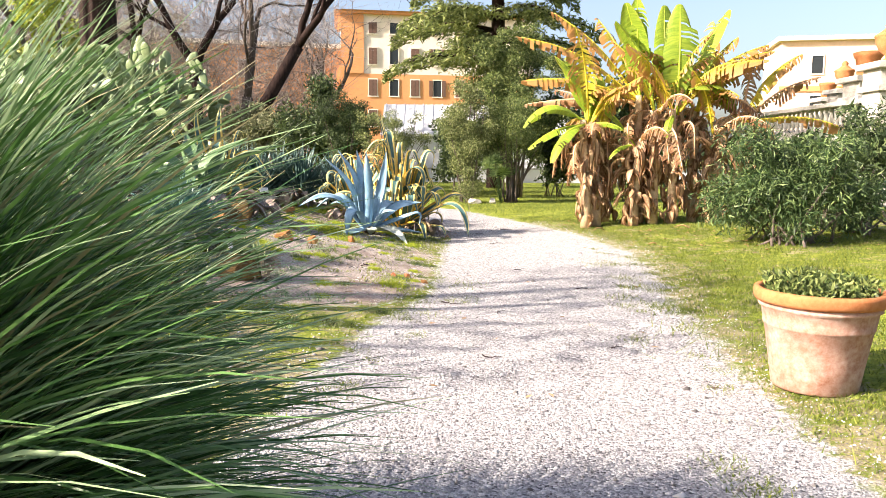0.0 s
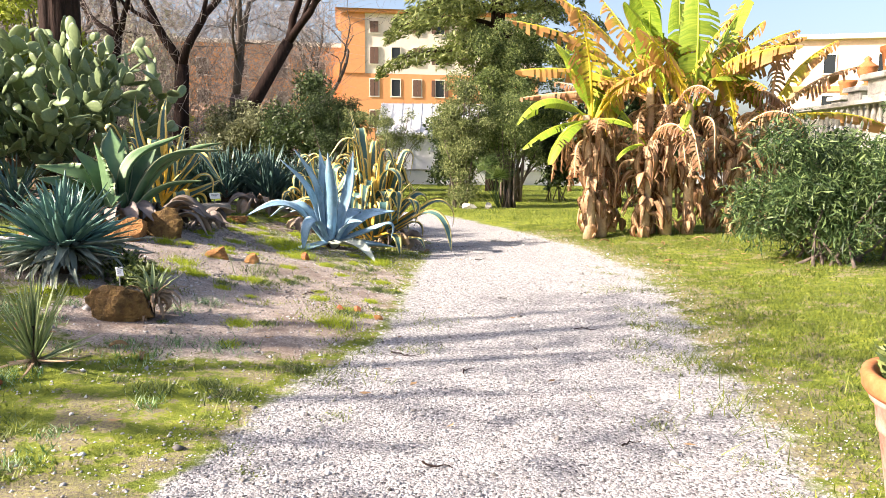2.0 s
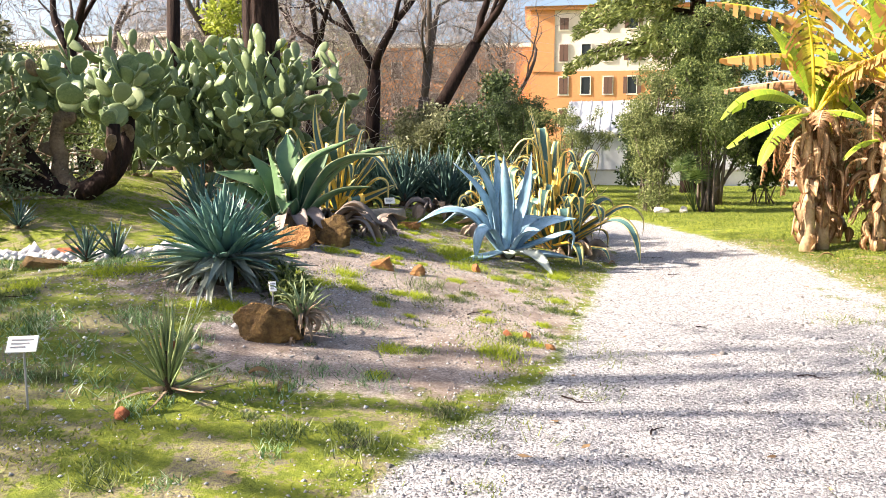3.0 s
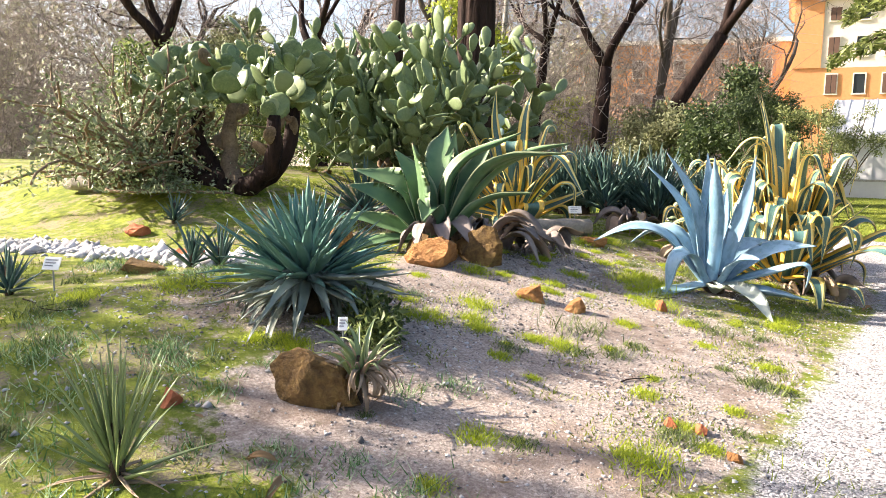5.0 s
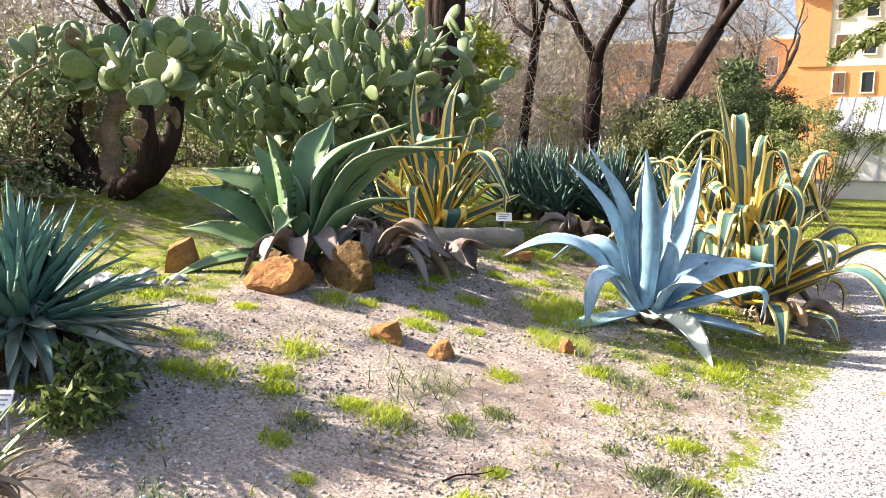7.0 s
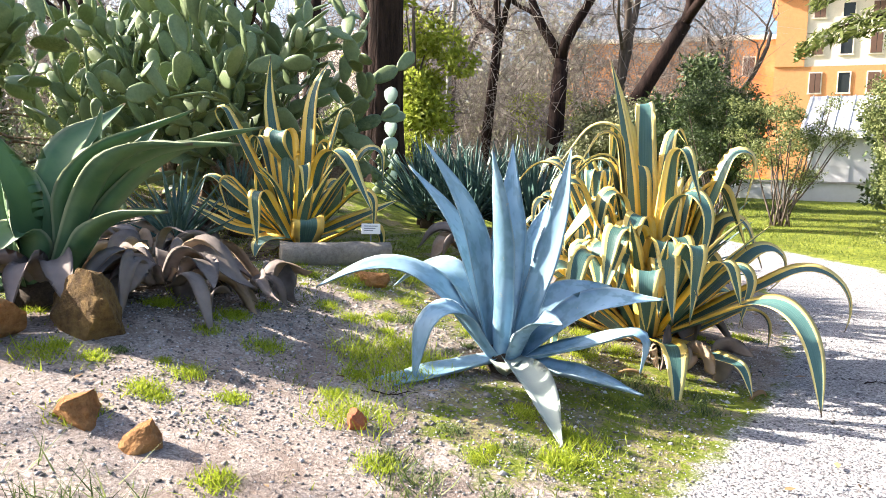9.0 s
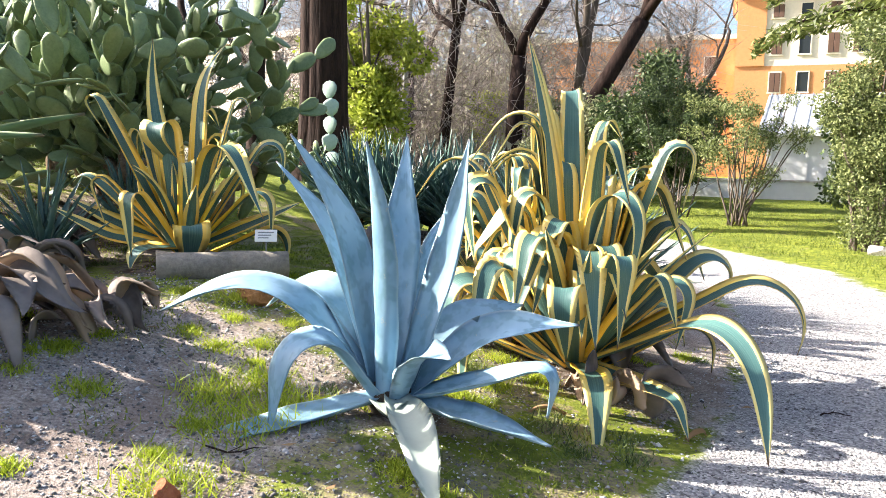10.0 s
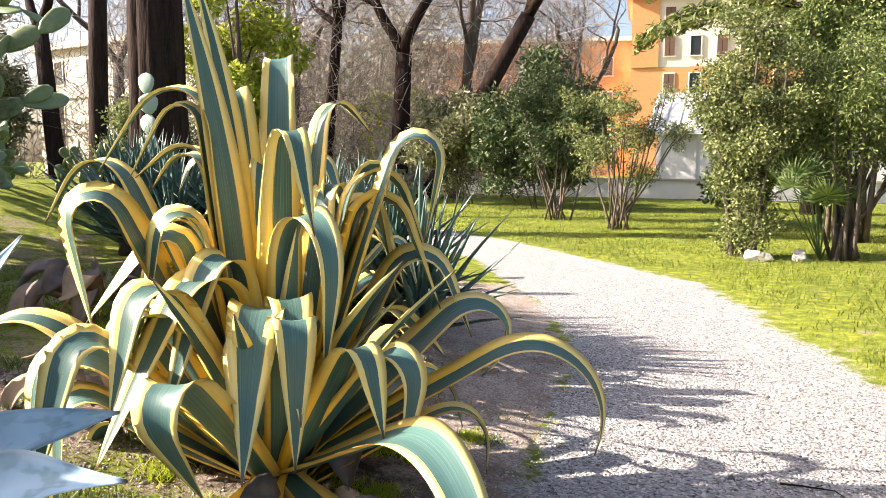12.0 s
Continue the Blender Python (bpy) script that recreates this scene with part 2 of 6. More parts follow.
SHRUB_DARK = foliage("dark_shrub_leaf", (0.010, 0.02, 0.008), (0.045, 0.075, 0.026), (0.14, 0.185, 0.065), 0.2)
SHRUB_LIGHT = foliage("light_shrub_leaf", (0.02, 0.032, 0.01), (0.14, 0.175, 0.055), (0.42, 0.45, 0.20), 0.3)
CEDAR = foliage("conifer_needle", (0.03, 0.045, 0.014), (0.15, 0.19, 0.05), (0.34, 0.37, 0.12), 0.3)
OLIVE = foliage("grey_green_leaf", (0.07, 0.08, 0.04), (0.19, 0.20, 0.10), (0.36, 0.37, 0.22), 0.25)
LIME = foliage("yellow_green_leaf", (0.15, 0.20, 0.02), (0.33, 0.39, 0.045), (0.50, 0.53, 0.12), 0.45)
WOODS = foliage("far_wood_leaf", (0.14, 0.14, 0.085), (0.28, 0.27, 0.17), (0.42, 0.40, 0.28), 0.25)
BAN_A = banana_leaf("green_banana_leaf", (0.15, 0.27, 0.022), (0.35, 0.43, 0.045), (0.50, 0.36, 0.12), 0.08)
BAN_B = banana_leaf("yellow_banana_leaf", (0.32, 0.31, 0.025), (0.55, 0.46, 0.05), (0.42, 0.22, 0.075), 0.42)
BAN_C = banana_leaf("dry_banana_leaf", (0.34, 0.20, 0.095), (0.60, 0.42, 0.25), (0.26, 0.13, 0.06), 0.4)
BAN_STEM = blotched("banana_stem", (0.30, 0.19, 0.10), (0.52, 0.38, 0.22), (0.66, 0.53, 0.35), 4.0, 0.8, 0.6, 0.02)
BARK_DARK = bark("dark_bark", (0.006, 0.004, 0.004), (0.045, 0.026, 0.021), 9.0)
BARK_GREY = bark("grey_brown_bark", (0.05, 0.04, 0.035), (0.17, 0.135, 0.115), 5.0)
BRUSH = foliage("bare_twig", (0.09, 0.075, 0.068), (0.27, 0.225, 0.205), (0.47, 0.41, 0.37), 0.0, 0.9)
BARK_PALE = bark("pale_bark", (0.30, 0.29, 0.27), (0.52, 0.50, 0.46), 5.0)
TERRACOTTA = blotched("weathered_terracotta", (0.22, 0.09, 0.052), (0.35, 0.175, 0.115), (0.58, 0.45, 0.40), 3.4, 0.9, 0.35, 0.006)
TERRA_RIM = blotched("orange_terracotta", (0.28, 0.09, 0.028), (0.39, 0.14, 0.048), (0.47, 0.22, 0.10), 5.0, 0.85, 0.3, 0.005)
ROCK_ORANGE = blotched("orange_rock", (0.15, 0.06, 0.022), (0.38, 0.17, 0.055), (0.56, 0.33, 0.14), 4.0, 0.95, 1.0, 0.05)
ROCK_BROWN = blotched("brown_rock", (0.045, 0.026, 0.016), (0.17, 0.095, 0.036), (0.33, 0.22, 0.075), 4.0, 0.95, 1.0, 0.05)
ROCK_RED = blotched("red_brick_fragment", (0.22, 0.06, 0.03), (0.38, 0.12, 0.055), (0.48, 0.20, 0.10), 9.0, 0.95, 0.8, 0.01)
LOG_STONE = blotched("grey_log", (0.13, 0.115, 0.095), (0.25, 0.225, 0.19), (0.38, 0.35, 0.30), 5.0, 0.95, 0.7, 0.02)
STONE = blotched("pale_stone", (0.26, 0.24, 0.22), (0.42, 0.40, 0.36), (0.58, 0.56, 0.52), 5.0, 0.9, 0.6, 0.015)
PEBBLE = foliage("gravel_stone", (0.22, 0.215, 0.22), (0.40, 0.39, 0.39), (0.62, 0.61, 0.60), 0.0, 0.9)
PEBBLE_DARK = foliage("dark_grit", (0.05, 0.045, 0.045), (0.13, 0.12, 0.115), (0.26, 0.24, 0.22), 0.0, 0.9)
LITTER = foliage("fallen_leaf", (0.12, 0.07, 0.035), (0.28, 0.17, 0.08), (0.45, 0.30, 0.15), 0.1, 0.8)
WHITE = plain_paint("white_plate", (0.80, 0.80, 0.78), 0.4, 0.04)
INK = plain_paint("grey_print", (0.22, 0.22, 0.24), 0.6, 0.1)
STEEL = plain_paint("grey_metal_rod", (0.30, 0.31, 0.31), 0.45, 0.2)
FACADE_W = plain_paint("cream_plaster", (0.72, 0.64, 0.56), 0.9, 0.12)
FACADE_O = plain_paint("orange_plaster", (0.66, 0.30, 0.13), 0.9, 0.18)
FACADE_P = plain_paint("pink_plaster", (0.70, 0.50, 0.40), 0.9, 0.12)
SHUTTER = plain_paint("brown_shutter", (0.14, 0.08, 0.06), 0.7, 0.2)
GLASS_DARK = plain_paint("dark_window", (0.03, 0.035, 0.04), 0.15, 0.1)
ROOF_W = blotched("weathered_white_roof", (0.42, 0.42, 0.43), (0.66, 0.66, 0.66), (0.82, 0.82, 0.82), 1.6, 0.6, 0.3, 0.02)
SHED_W = plain_paint("white_shed_wall", (0.70, 0.70, 0.70), 0.7, 0.12)
TILE = blotched("roof_tile", (0.30, 0.15, 0.08), (0.44, 0.24, 0.14), (0.52, 0.34, 0.22), 2.0, 0.9, 0.6, 0.05)
POT_SOIL = blotched("potting_soil", (0.03, 0.022, 0.015), (0.07, 0.05, 0.035), (0.12, 0.09, 0.06), 20.0)


# ---- shape helpers ----
def link_mesh(name, verts, faces, mat, parent=None, uvs=None, smooth=False, label=""):
    me = bpy.data.meshes.new(name)
    me.from_pydata([tuple(v) for v in verts], [], faces)
    if uvs is not None:
        layer = me.uv_layers.new(name="UVMap")
        idx = np.empty(len(me.loops), dtype=np.int32)
        me.loops.foreach_get("vertex_index", idx)
        layer.data.foreach_set("uv", np.asarray(uvs, dtype=np.float32)[idx].ravel())
    me.materials.append(mat)
    if smooth:
        me.shade_smooth()
    ob = new(name, me)
    if parent:
        ob.parent = parent
    return tagged(ob, label) if label else ob


def part(name, bm, mat, parent=None, label="", smooth=False):
    me = bpy.data.meshes.new(name)
    bm.to_mesh(me)
    bm.free()
    me.materials.append(mat)
    if smooth:
        me.shade_smooth()
    ob = new(name, me)
    if parent:
        ob.parent = parent
    return tagged(ob, label) if label else ob


def thing(name, place, label, category, group="", kind="", turn=0.0):
    ob = new(name)
    ob.empty_display_size = 0.2
    ob.matrix_basis = pose(*place, 0, 0, turn)
    return tagged(ob, label, category, group, kind)


def box_bm(bm, x0, x1, y0, y1, z0, z1):
    r = bmesh.ops.create_cube(bm, size=1.0)
    for v in r["verts"]:
        v.co = Vector((x0 + (v.co.x + 0.5) * (x1 - x0), y0 + (v.co.y + 0.5) * (y1 - y0), z0 + (v.co.z + 0.5) * (z1 - z0)))
    return r["verts"]


def lathe(profile, seg=40):
    """A turned shape from (radius, height) pairs."""
    v, f = [], []
    for r, z in profile:
        for k in range(seg):
            a = 2 * math.pi * k / seg
            v.append((r * math.cos(a), r * math.sin(a), z))
    for i in range(len(profile) - 1):
        for k in range(seg):
            a, b = i * seg + k, i * seg + (k + 1) % seg
            f.append((a, b, b + seg, a + seg))
    return v, f


def smooth01(x, a, b):
    t = np.clip((np.asarray(x, dtype=float) - a) / (b - a), 0, 1)
    return t * t * (3 - 2 * t)


def blade(az, e0, length, width, bend=0.0, s0=0.3, s1=0.9, twist=0.0, curl=0.0, thick=0.02, cup=0.25, shape="agave", seg=16, r0=0.04, z0=0.0, wave=0.0, hook=0.0, roll=0.0):
    """A fleshy leaf: leaves the axis at azimuth az and elevation e0, and falls by bend degrees between s0 and s1 of its length.
    Returns vertices, faces, uvs."""
    s = np.linspace(0, 1, seg + 1)
    el = np.radians(e0 - bend * smooth01(s, s0, s1) + wave * np.sin(s * 7.0) + hook * smooth01(s, 0.78, 1.0))
    a = np.radians(az + curl * s ** 2)
    d = np.stack([np.cos(el) * np.cos(a), np.cos(el) * np.sin(a), np.sin(el)], 1)
    mid = np.zeros((seg + 1, 3))
    mid[0] = (r0 * math.cos(math.radians(az)), r0 * math.sin(math.radians(az)), z0)
    mid[1:] = mid[0] + np.cumsum((d[:-1] + d[1:]) / 2, 0) * length / seg
    side = np.stack([-np.sin(a), np.cos(a), np.zeros_like(a)], 1)
    up = np.cross(d, side)
    tw = np.radians(roll + twist * s[:, None])
    side, up = side * np.cos(tw) + up * np.sin(tw), up * np.cos(tw) - side * np.sin(tw)
    up = -up if np.mean(up[0] * np.array([0, 0, 1])) < 0 and e0 < 80 and abs(twist) < 60 else up
    if shape == "agave":
        w = width * (0.62 + 0.38 * smooth01(s, 0.0, 0.45)) * (1 - smooth01(s, 0.5, 1.04)) ** 0.75
    elif shape == "strap":
        w = width * (0.7 + 0.3 * smooth01(s, 0.0, 0.4)) * (1 - np.clip((s - 0.4) / 0.6, 0, 1) ** 2.0)
    elif shape == "sword":
        w = width * (0.75 + 0.25 * smooth01(s, 0, 0.3)) * (1 - s ** 2.2)
    else:
        w = width * np.sin(np.pi * np.clip(s * 0.93 + 0.05, 0, 1)) ** 0.7
    if shape in ("agave", "strap"):
        w = w * (1 + 0.05 * np.sin(s * 9 + az) + 0.02 * np.sin(s * 19 + az * 2.3))
    w = np.maximum(w, 0.003)
    th = thick * (1 - 0.8 * s)
    us = [0.0, 0.18, 0.5, 0.82, 1.0, 0.75, 0.5, 0.25]
    lift = [cup, cup * 0.35, 0.0, cup * 0.35, cup, cup * 0.45, 0.0, cup * 0.45]
    low = [0, 0, 0, 0, 0, 0.8, 1.0, 0.8]
    v, uv = [], []
    for i in range(seg + 1):
        for u, l, b in zip(us, lift, low):
            ripple = (0.05 if shape == "agave" else 0.02) * w[i] * abs(u - 0.5) * math.sin(s[i] * 21 + az + 9 * u)
            v.append(mid[i] + side[i] * (u - 0.5) * w[i] + up[i] * (l * w[i] - b * th[i] + ripple))
            uv.append((u, s[i]))
    f = []
    for i in range(seg):
        for k in range(8):
            p, q = i * 8 + k, i * 8 + (k + 1) % 8
            f.append((p, q, q + 8, p + 8))
    f.append(tuple(range(8))[::-1])
    f.append(tuple(range(seg * 8, seg * 8 + 8)))
    return v, f, uv


def leaf(parent, mat, *args, name="leaf", label="", **kw):
    v, f, uv = blade(*args, **kw)
    return link_mesh(name, v, f, mat, parent, uv, True, label)


def tube(points, radii, seg=7, start=0):
    """Rings along a bent line; returns vertices and faces, indices from start."""
    p = np.asarray(points, dtype=float)
    t = np.gradient(p, axis=0)
    t /= np.maximum(np.linalg.norm(t, axis=1, keepdims=True), 1e-9)
    ref = np.array([0.31, 0.87, 0.38])
    a = np.cross(t, ref)
    a /= np.maximum(np.linalg.norm(a, axis=1, keepdims=True), 1e-9)
    b = np.cross(t, a)
    ang = np.arange(seg) * 2 * np.pi / seg
    r = np.asarray(radii)[:, None, None]
    v = p[:, None] + r * (np.cos(ang)[None, :, None] * a[:, None] + np.sin(ang)[None, :, None] * b[:, None])
    v = v.reshape(-1, 3)
    f = []
    for i in range(len(p) - 1):
        for k in range(seg):
            x, y = start + i * seg + k, start + i * seg + (k + 1) % seg
            f.append((x, y, y + seg, x + seg))
    f.append(tuple(start + k for k in range(seg))[::-1])
    f.append(tuple(start + (len(p) - 1) * seg + k for k in range(seg)))
    return v, f


def leaf_sprays(rng, centres, normals_out, size, slim=0.45, droop=0.0, fold=0.15):
    """One folded four-sided leaf at each centre."""
    n = len(centres)
    d = rng.normal(size=(n, 3)) * 0.8 + normals_out
    d[:, 2] -= droop
    d /= np.linalg.norm(d, axis=1, keepdims=True) + 1e-9
    q = np.cross(d, rng.normal(size=(n, 3)))
    q /= np.linalg.norm(q, axis=1, keepdims=True) + 1e-9
    nn = np.cross(d, q)
    L = size * rng.uniform(0.6, 1.3, (n, 1))
    a = centres - d * L * 0.5
    c = centres + d * L * 0.5
    b = centres + q * L * slim * 0.5 + nn * L * fold
    e = centres - q * L * slim * 0.5 + nn * L * fold
    v = np.stack([a, b, c, e], 1).reshape(-1, 3)
    i = np.arange(n)[:, None] * 4
    return v, np.concatenate([i, i + 1, i + 2, i + 3], 1)


def cloud_mesh(name, v, f, mat, parent=None, label=""):
    me = bpy.data.meshes.new(name)
    k = f.shape[1]
    me.vertices.add(len(v))
    me.vertices.foreach_set("co", np.asarray(v, dtype=np.float32).ravel())
    me.loops.add(f.size)
    me.loops.foreach_set("vertex_index", f.astype(np.int32).ravel())
    me.polygons.add(len(f))
    me.polygons.foreach_set("loop_start", np.arange(0, f.size, k, dtype=np.int32))
    me.polygons.foreach_set("loop_total", np.full(len(f), k, dtype=np.int32))
    me.update(calc_edges=True)
    me.validate()
    me.materials.append(mat)
    ob = new(name, me)
    if parent:
        ob.parent = parent
    return tagged(ob, label) if label else ob


def clumps(rng, n, blobs, hollow=0.55):
    """n points in and on a set of (x, y, z, rx, ry, rz) blobs, thicker towards the outside, with their outward way."""
    blobs = np.asarray(blobs, dtype=float)
    vol = blobs[:, 3] * blobs[:, 4] * blobs[:, 5]
    pick = rng.choice(len(blobs), n, p=vol ** 0.7 / np.sum(vol ** 0.7))
    d = rng.normal(size=(n, 3))
    d /= np.linalg.norm(d, axis=1, keepdims=True)
    r = rng.uniform(hollow, 1.05, (n, 1)) * (1 + 0.22 * np.sin(d[:, :1] * 7 + pick[:, None]) * np.sin(d[:, 2:] * 6 + pick[:, None] * 2))
    return blobs[pick, :3] + d * r * blobs[pick, 3:], d


def scatter_blobs(rng, n, size, blob):
    """n smaller blobs filling an ellipsoid of half-sizes size about the origin."""
    out = []
    for _ in range(n):
        d = rng.normal(size=3)
        d /= np.linalg.norm(d)
        r = rng.uniform(0.3, 0.92)
        k = blob * rng.uniform(0.6, 1.3)
        out.append((d[0] * r * size[0], d[1] * r * size[1], d[2] * r * size[2], k, k, k * 0.8))
    return out


# ---- the plan of the ground ----
LEFT_Y = [-60, -5, 0, 4.5, 6.6, 8.2, 11, 14, 17, 19, 22, 24, 27, 60]
LEFT_X = [-1.6, -1.6, -1.5, -1.0, -0.56, -0.15, -0.05, 0.1, -0.3, -1.2, -3.0, -5.5, -10, -60]
RIGHT_Y = [-60, -5, 0, 4.7, 6.8, 11.2, 14, 17, 21, 25, 28, 31, 60]
RIGHT_X = [2.2, 2.2, 2.0, 2.05, 2.35, 3.0, 2.7, 1.85, 0.45, -3.4, -8, -13, -60]


def path_left(y):
    return np.interp(y, LEFT_Y, LEFT_X)


def path_right(y):
    return np.interp(y, RIGHT_Y, RIGHT_X)


def rise(x, y):
    """Height of the ground: level path, a low mound for the planted bed, a gentle bank under the lawn."""
    d = path_left(y) - x
    bed = np.interp(d, [0, 0.5, 1.0, 1.7, 2.9, 3.8, 5, 8, 14, 40], [0, 0.07, 0.13, 0.236, 0.48, 0.56, 0.48, 0.4, 0.3, 0.3])
    bed = bed * smooth01(y, 3.0, 9.0) * (1 - smooth01(y, 17, 22))
    bed = bed + 0.85 * smooth01(-x, 4.6, 8.5) * smooth01(y, 9.6, 12.4) * (1 - smooth01(y, 30, 40))
    e = x - path_right(y)
    lawn = np.interp(e, [0, 1.0, 2.5, 6, 40], [0, 0.06, 0.14, 0.2, 0.2]) * (1 - smooth01(y, 17, 24))
    lump = 0.018 * np.sin(x * 2.3 + y * 1.1) * np.sin(y * 1.9 - x * 0.7) * smooth01(np.maximum(d, e), 0.2, 1.2)
    return np.where(d > 0, np.maximum(bed, 0), np.where(e > 0, lawn, 0)) + lump


def on_ground(x, y, dz=0.0):
    return (x, y, float(rise(x, y)) + dz)


# ---- ground ----
def build_ground():
    xs = np.concatenate([[-900, -300, -120, -60, -35, -24, -17, -13, -11], np.arange(-10, 7.01, 0.09), [8, 9.5, 12, 16, 22, 32, 50, 100, 300, 900]])
    ys = np.concatenate([[-900, -300, -100, -40, -15, -6, -3, -1.5], np.arange(-0.5, 26.01, 0.09), [27, 28.5, 30, 33, 37, 42, 48, 56, 70, 100, 160, 300, 900]])
    X, Y = np.meshgrid(xs, ys)
    Z = rise(X, Y)
    nx, ny = len(xs), len(ys)
    v = np.stack([X, Y, Z], -1).reshape(-1, 3)
    i = (np.arange(ny - 1)[:, None] * nx + np.arange(nx - 1)[None]).reshape(-1, 1)
    f = np.concatenate([i, i + 1, i + nx + 1, i + nx], 1)
    ob = cloud_mesh("ground", v, f, GROUND)
    tagged(ob, "gravel path between mossy lawn and a sandy planted bed", "ground", kind="structure")
    x, y = v[:, 0], v[:, 1]
    l, r = path_left(y), path_right(y)
    path = np.minimum(smooth01(x, l - 0.35, l + 0.45), 1 - smooth01(x, r - 0.6, r + 0.5))
    d = l - x
    sand = smooth01(d, -0.2, 0.25) * (1 - smooth01(d, np.interp(y, [7, 9, 11], [1.7, 2.6, 3.2]), np.interp(y, [7, 9, 11], [2.5, 3.6, 4.4]))) * smooth01(y, 6.0, 7.6) * (1 - smooth01(y, 12.2, 13.6)) * 0.85
    moss_rim = smooth01(y, 10.6, 11.8) * (1 - smooth01(d, 0.9, 1.9))
    sand = sand * (1 - 0.75 * moss_rim) - 0.28 * np.exp(-((x + 0.75) / 0.55) ** 2 - ((y - 6.2) / 0.9) ** 2)
    sand = np.maximum(sand, 0.75 * np.exp(-((x + 3.1) / 0.8) ** 2 - ((y - 8.2) / 0.6) ** 2))
    dry = np.where(x < l, 0.30 + 0.2 * (1 - smooth01(y, 4.5, 6.2)), 0.24)
    e = x - r
    dry = np.where((e > -0.5) & (y < 17), np.maximum(dry, 0.45 * (1 - smooth01(e, 0.1, 1.6))), dry)
    dry = np.where(y > 17, 0.02, dry)
    # Round pools under the plants: dark soil plus painted contact shade.
    humus_shade = 0.0 * x
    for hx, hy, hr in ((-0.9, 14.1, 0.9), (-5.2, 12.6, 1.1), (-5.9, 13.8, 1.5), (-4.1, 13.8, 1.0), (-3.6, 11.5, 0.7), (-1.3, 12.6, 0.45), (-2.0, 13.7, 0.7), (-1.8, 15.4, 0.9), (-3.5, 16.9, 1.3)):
        humus_shade = np.maximum(humus_shade, np.exp(-((x - hx) ** 2 + (y - hy) ** 2) / hr ** 2))
    verge = smooth01(y, 12.8, 14.0) * (1 - smooth01(y, 19, 21)) * smooth01(d, -0.3, 0.1) * (1 - smooth01(d, 0.9, 1.8))
    sand = np.maximum(np.maximum(sand, humus_shade * 0.9), verge * 0.8)
    for nm, val in (("path", path), ("sand", sand), ("dry", dry), ("humus_shade", humus_shade)):
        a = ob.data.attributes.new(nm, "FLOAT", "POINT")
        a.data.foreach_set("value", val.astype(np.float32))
    ob.data.shade_smooth()


build_ground()


# ---- plants of the bed ----
def lean_to_path(az):
    """Leaves turn their upper face a little towards the open side by the path."""
    return 58 * math.sin(math.radians(115 - az))


def blue_agave():
    p = thing("blue_agave", (-1.25, 12.46, 0.17), "blue-grey agave with broad arching leaves on mossy sand", "agave")
    # azimuth, elevation, length, width, bend, bend start, bend end
    upright = (
        (206, 80, 1.39, 0.19, 26, 0.36, 0.94), (186, 73, 1.35, 0.15, 30, 0.33, 0.89), (116, 71, 1.39, 0.225, 7, 0.75, 0.89),
        (270, 86, 1.27, 0.225, 12, 0.5, 0.95), (38, 74, 1.32, 0.19, -8, 0.42, 0.87), (95, 62, 1.15, 0.19, 20, 0.3, 1.0),
    )
    outer = (
        (207, 50, 1.38, 0.195, 77, 0.25, 0.93), (178, 60, 1.1, 0.197, 95, 0.31, 0.88), (244, 53, 1.06, 0.165, 134, 0.26, 0.76),
        (244, -3, 1.11, 0.17, 5, 0.11, 0.98), (332, 52, 0.6, 0.22, 55, 0.28, 1.0), (14, 42, 0.99, 0.19, 36, 0.33, 0.79),
        (357, 20, 1.07, 0.15, 119, 0.71, 0.87), (354, -4, 0.84, 0.17, 0, 0.7, 0.93), (56, 55, 0.87, 0.195, 52, 0.2, 0.81), (140, 42, 1.0, 0.18, 55, 0.3, 1.0),
    )
    for az, e, L, w, b, s0, s1 in upright + outer:
        flat = 0.25 if e < 5 else 1.0
        leaf(p, BLUE, az, e, L, w * (0.92 if e > 61 else 1.05), b, s0, s1, roll=flat * (0.8 if b < 70 else 0.4) * lean_to_path(az), twist=10 * math.sin(az * 1.7), thick=0.045, cup=0.17 + 0.06 * math.sin(az), shape="agave", seg=24, r0=0.07, z0=0.10, wave=2.5 * math.cos(az * 2.1))
    leaf(p, BLUE_OLD, 314, -4, 1.0, 0.19, 30, 0.5, 0.95, thick=0.03, cup=0.3, seg=22, r0=0.07, z0=0.10, twist=25, wave=6, label="pale drying leaf sagging to the ground")
    leaf(p, BLUE_OLD, 300, 18, 0.26, 0.2, 30, 0.3, 1.0, thick=0.09, cup=0.1, shape="strap", seg=10, r0=0.05, z0=0.06, name="cut_leaf", label="pale stump of a cut leaf")
    # The crown ball is coloured dark to deepen the shade inside the rosette.
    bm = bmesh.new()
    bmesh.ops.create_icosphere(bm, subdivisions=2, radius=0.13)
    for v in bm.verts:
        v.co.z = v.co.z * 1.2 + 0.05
    part("crown_base", bm, SHADE_THATCH, p, smooth=True)


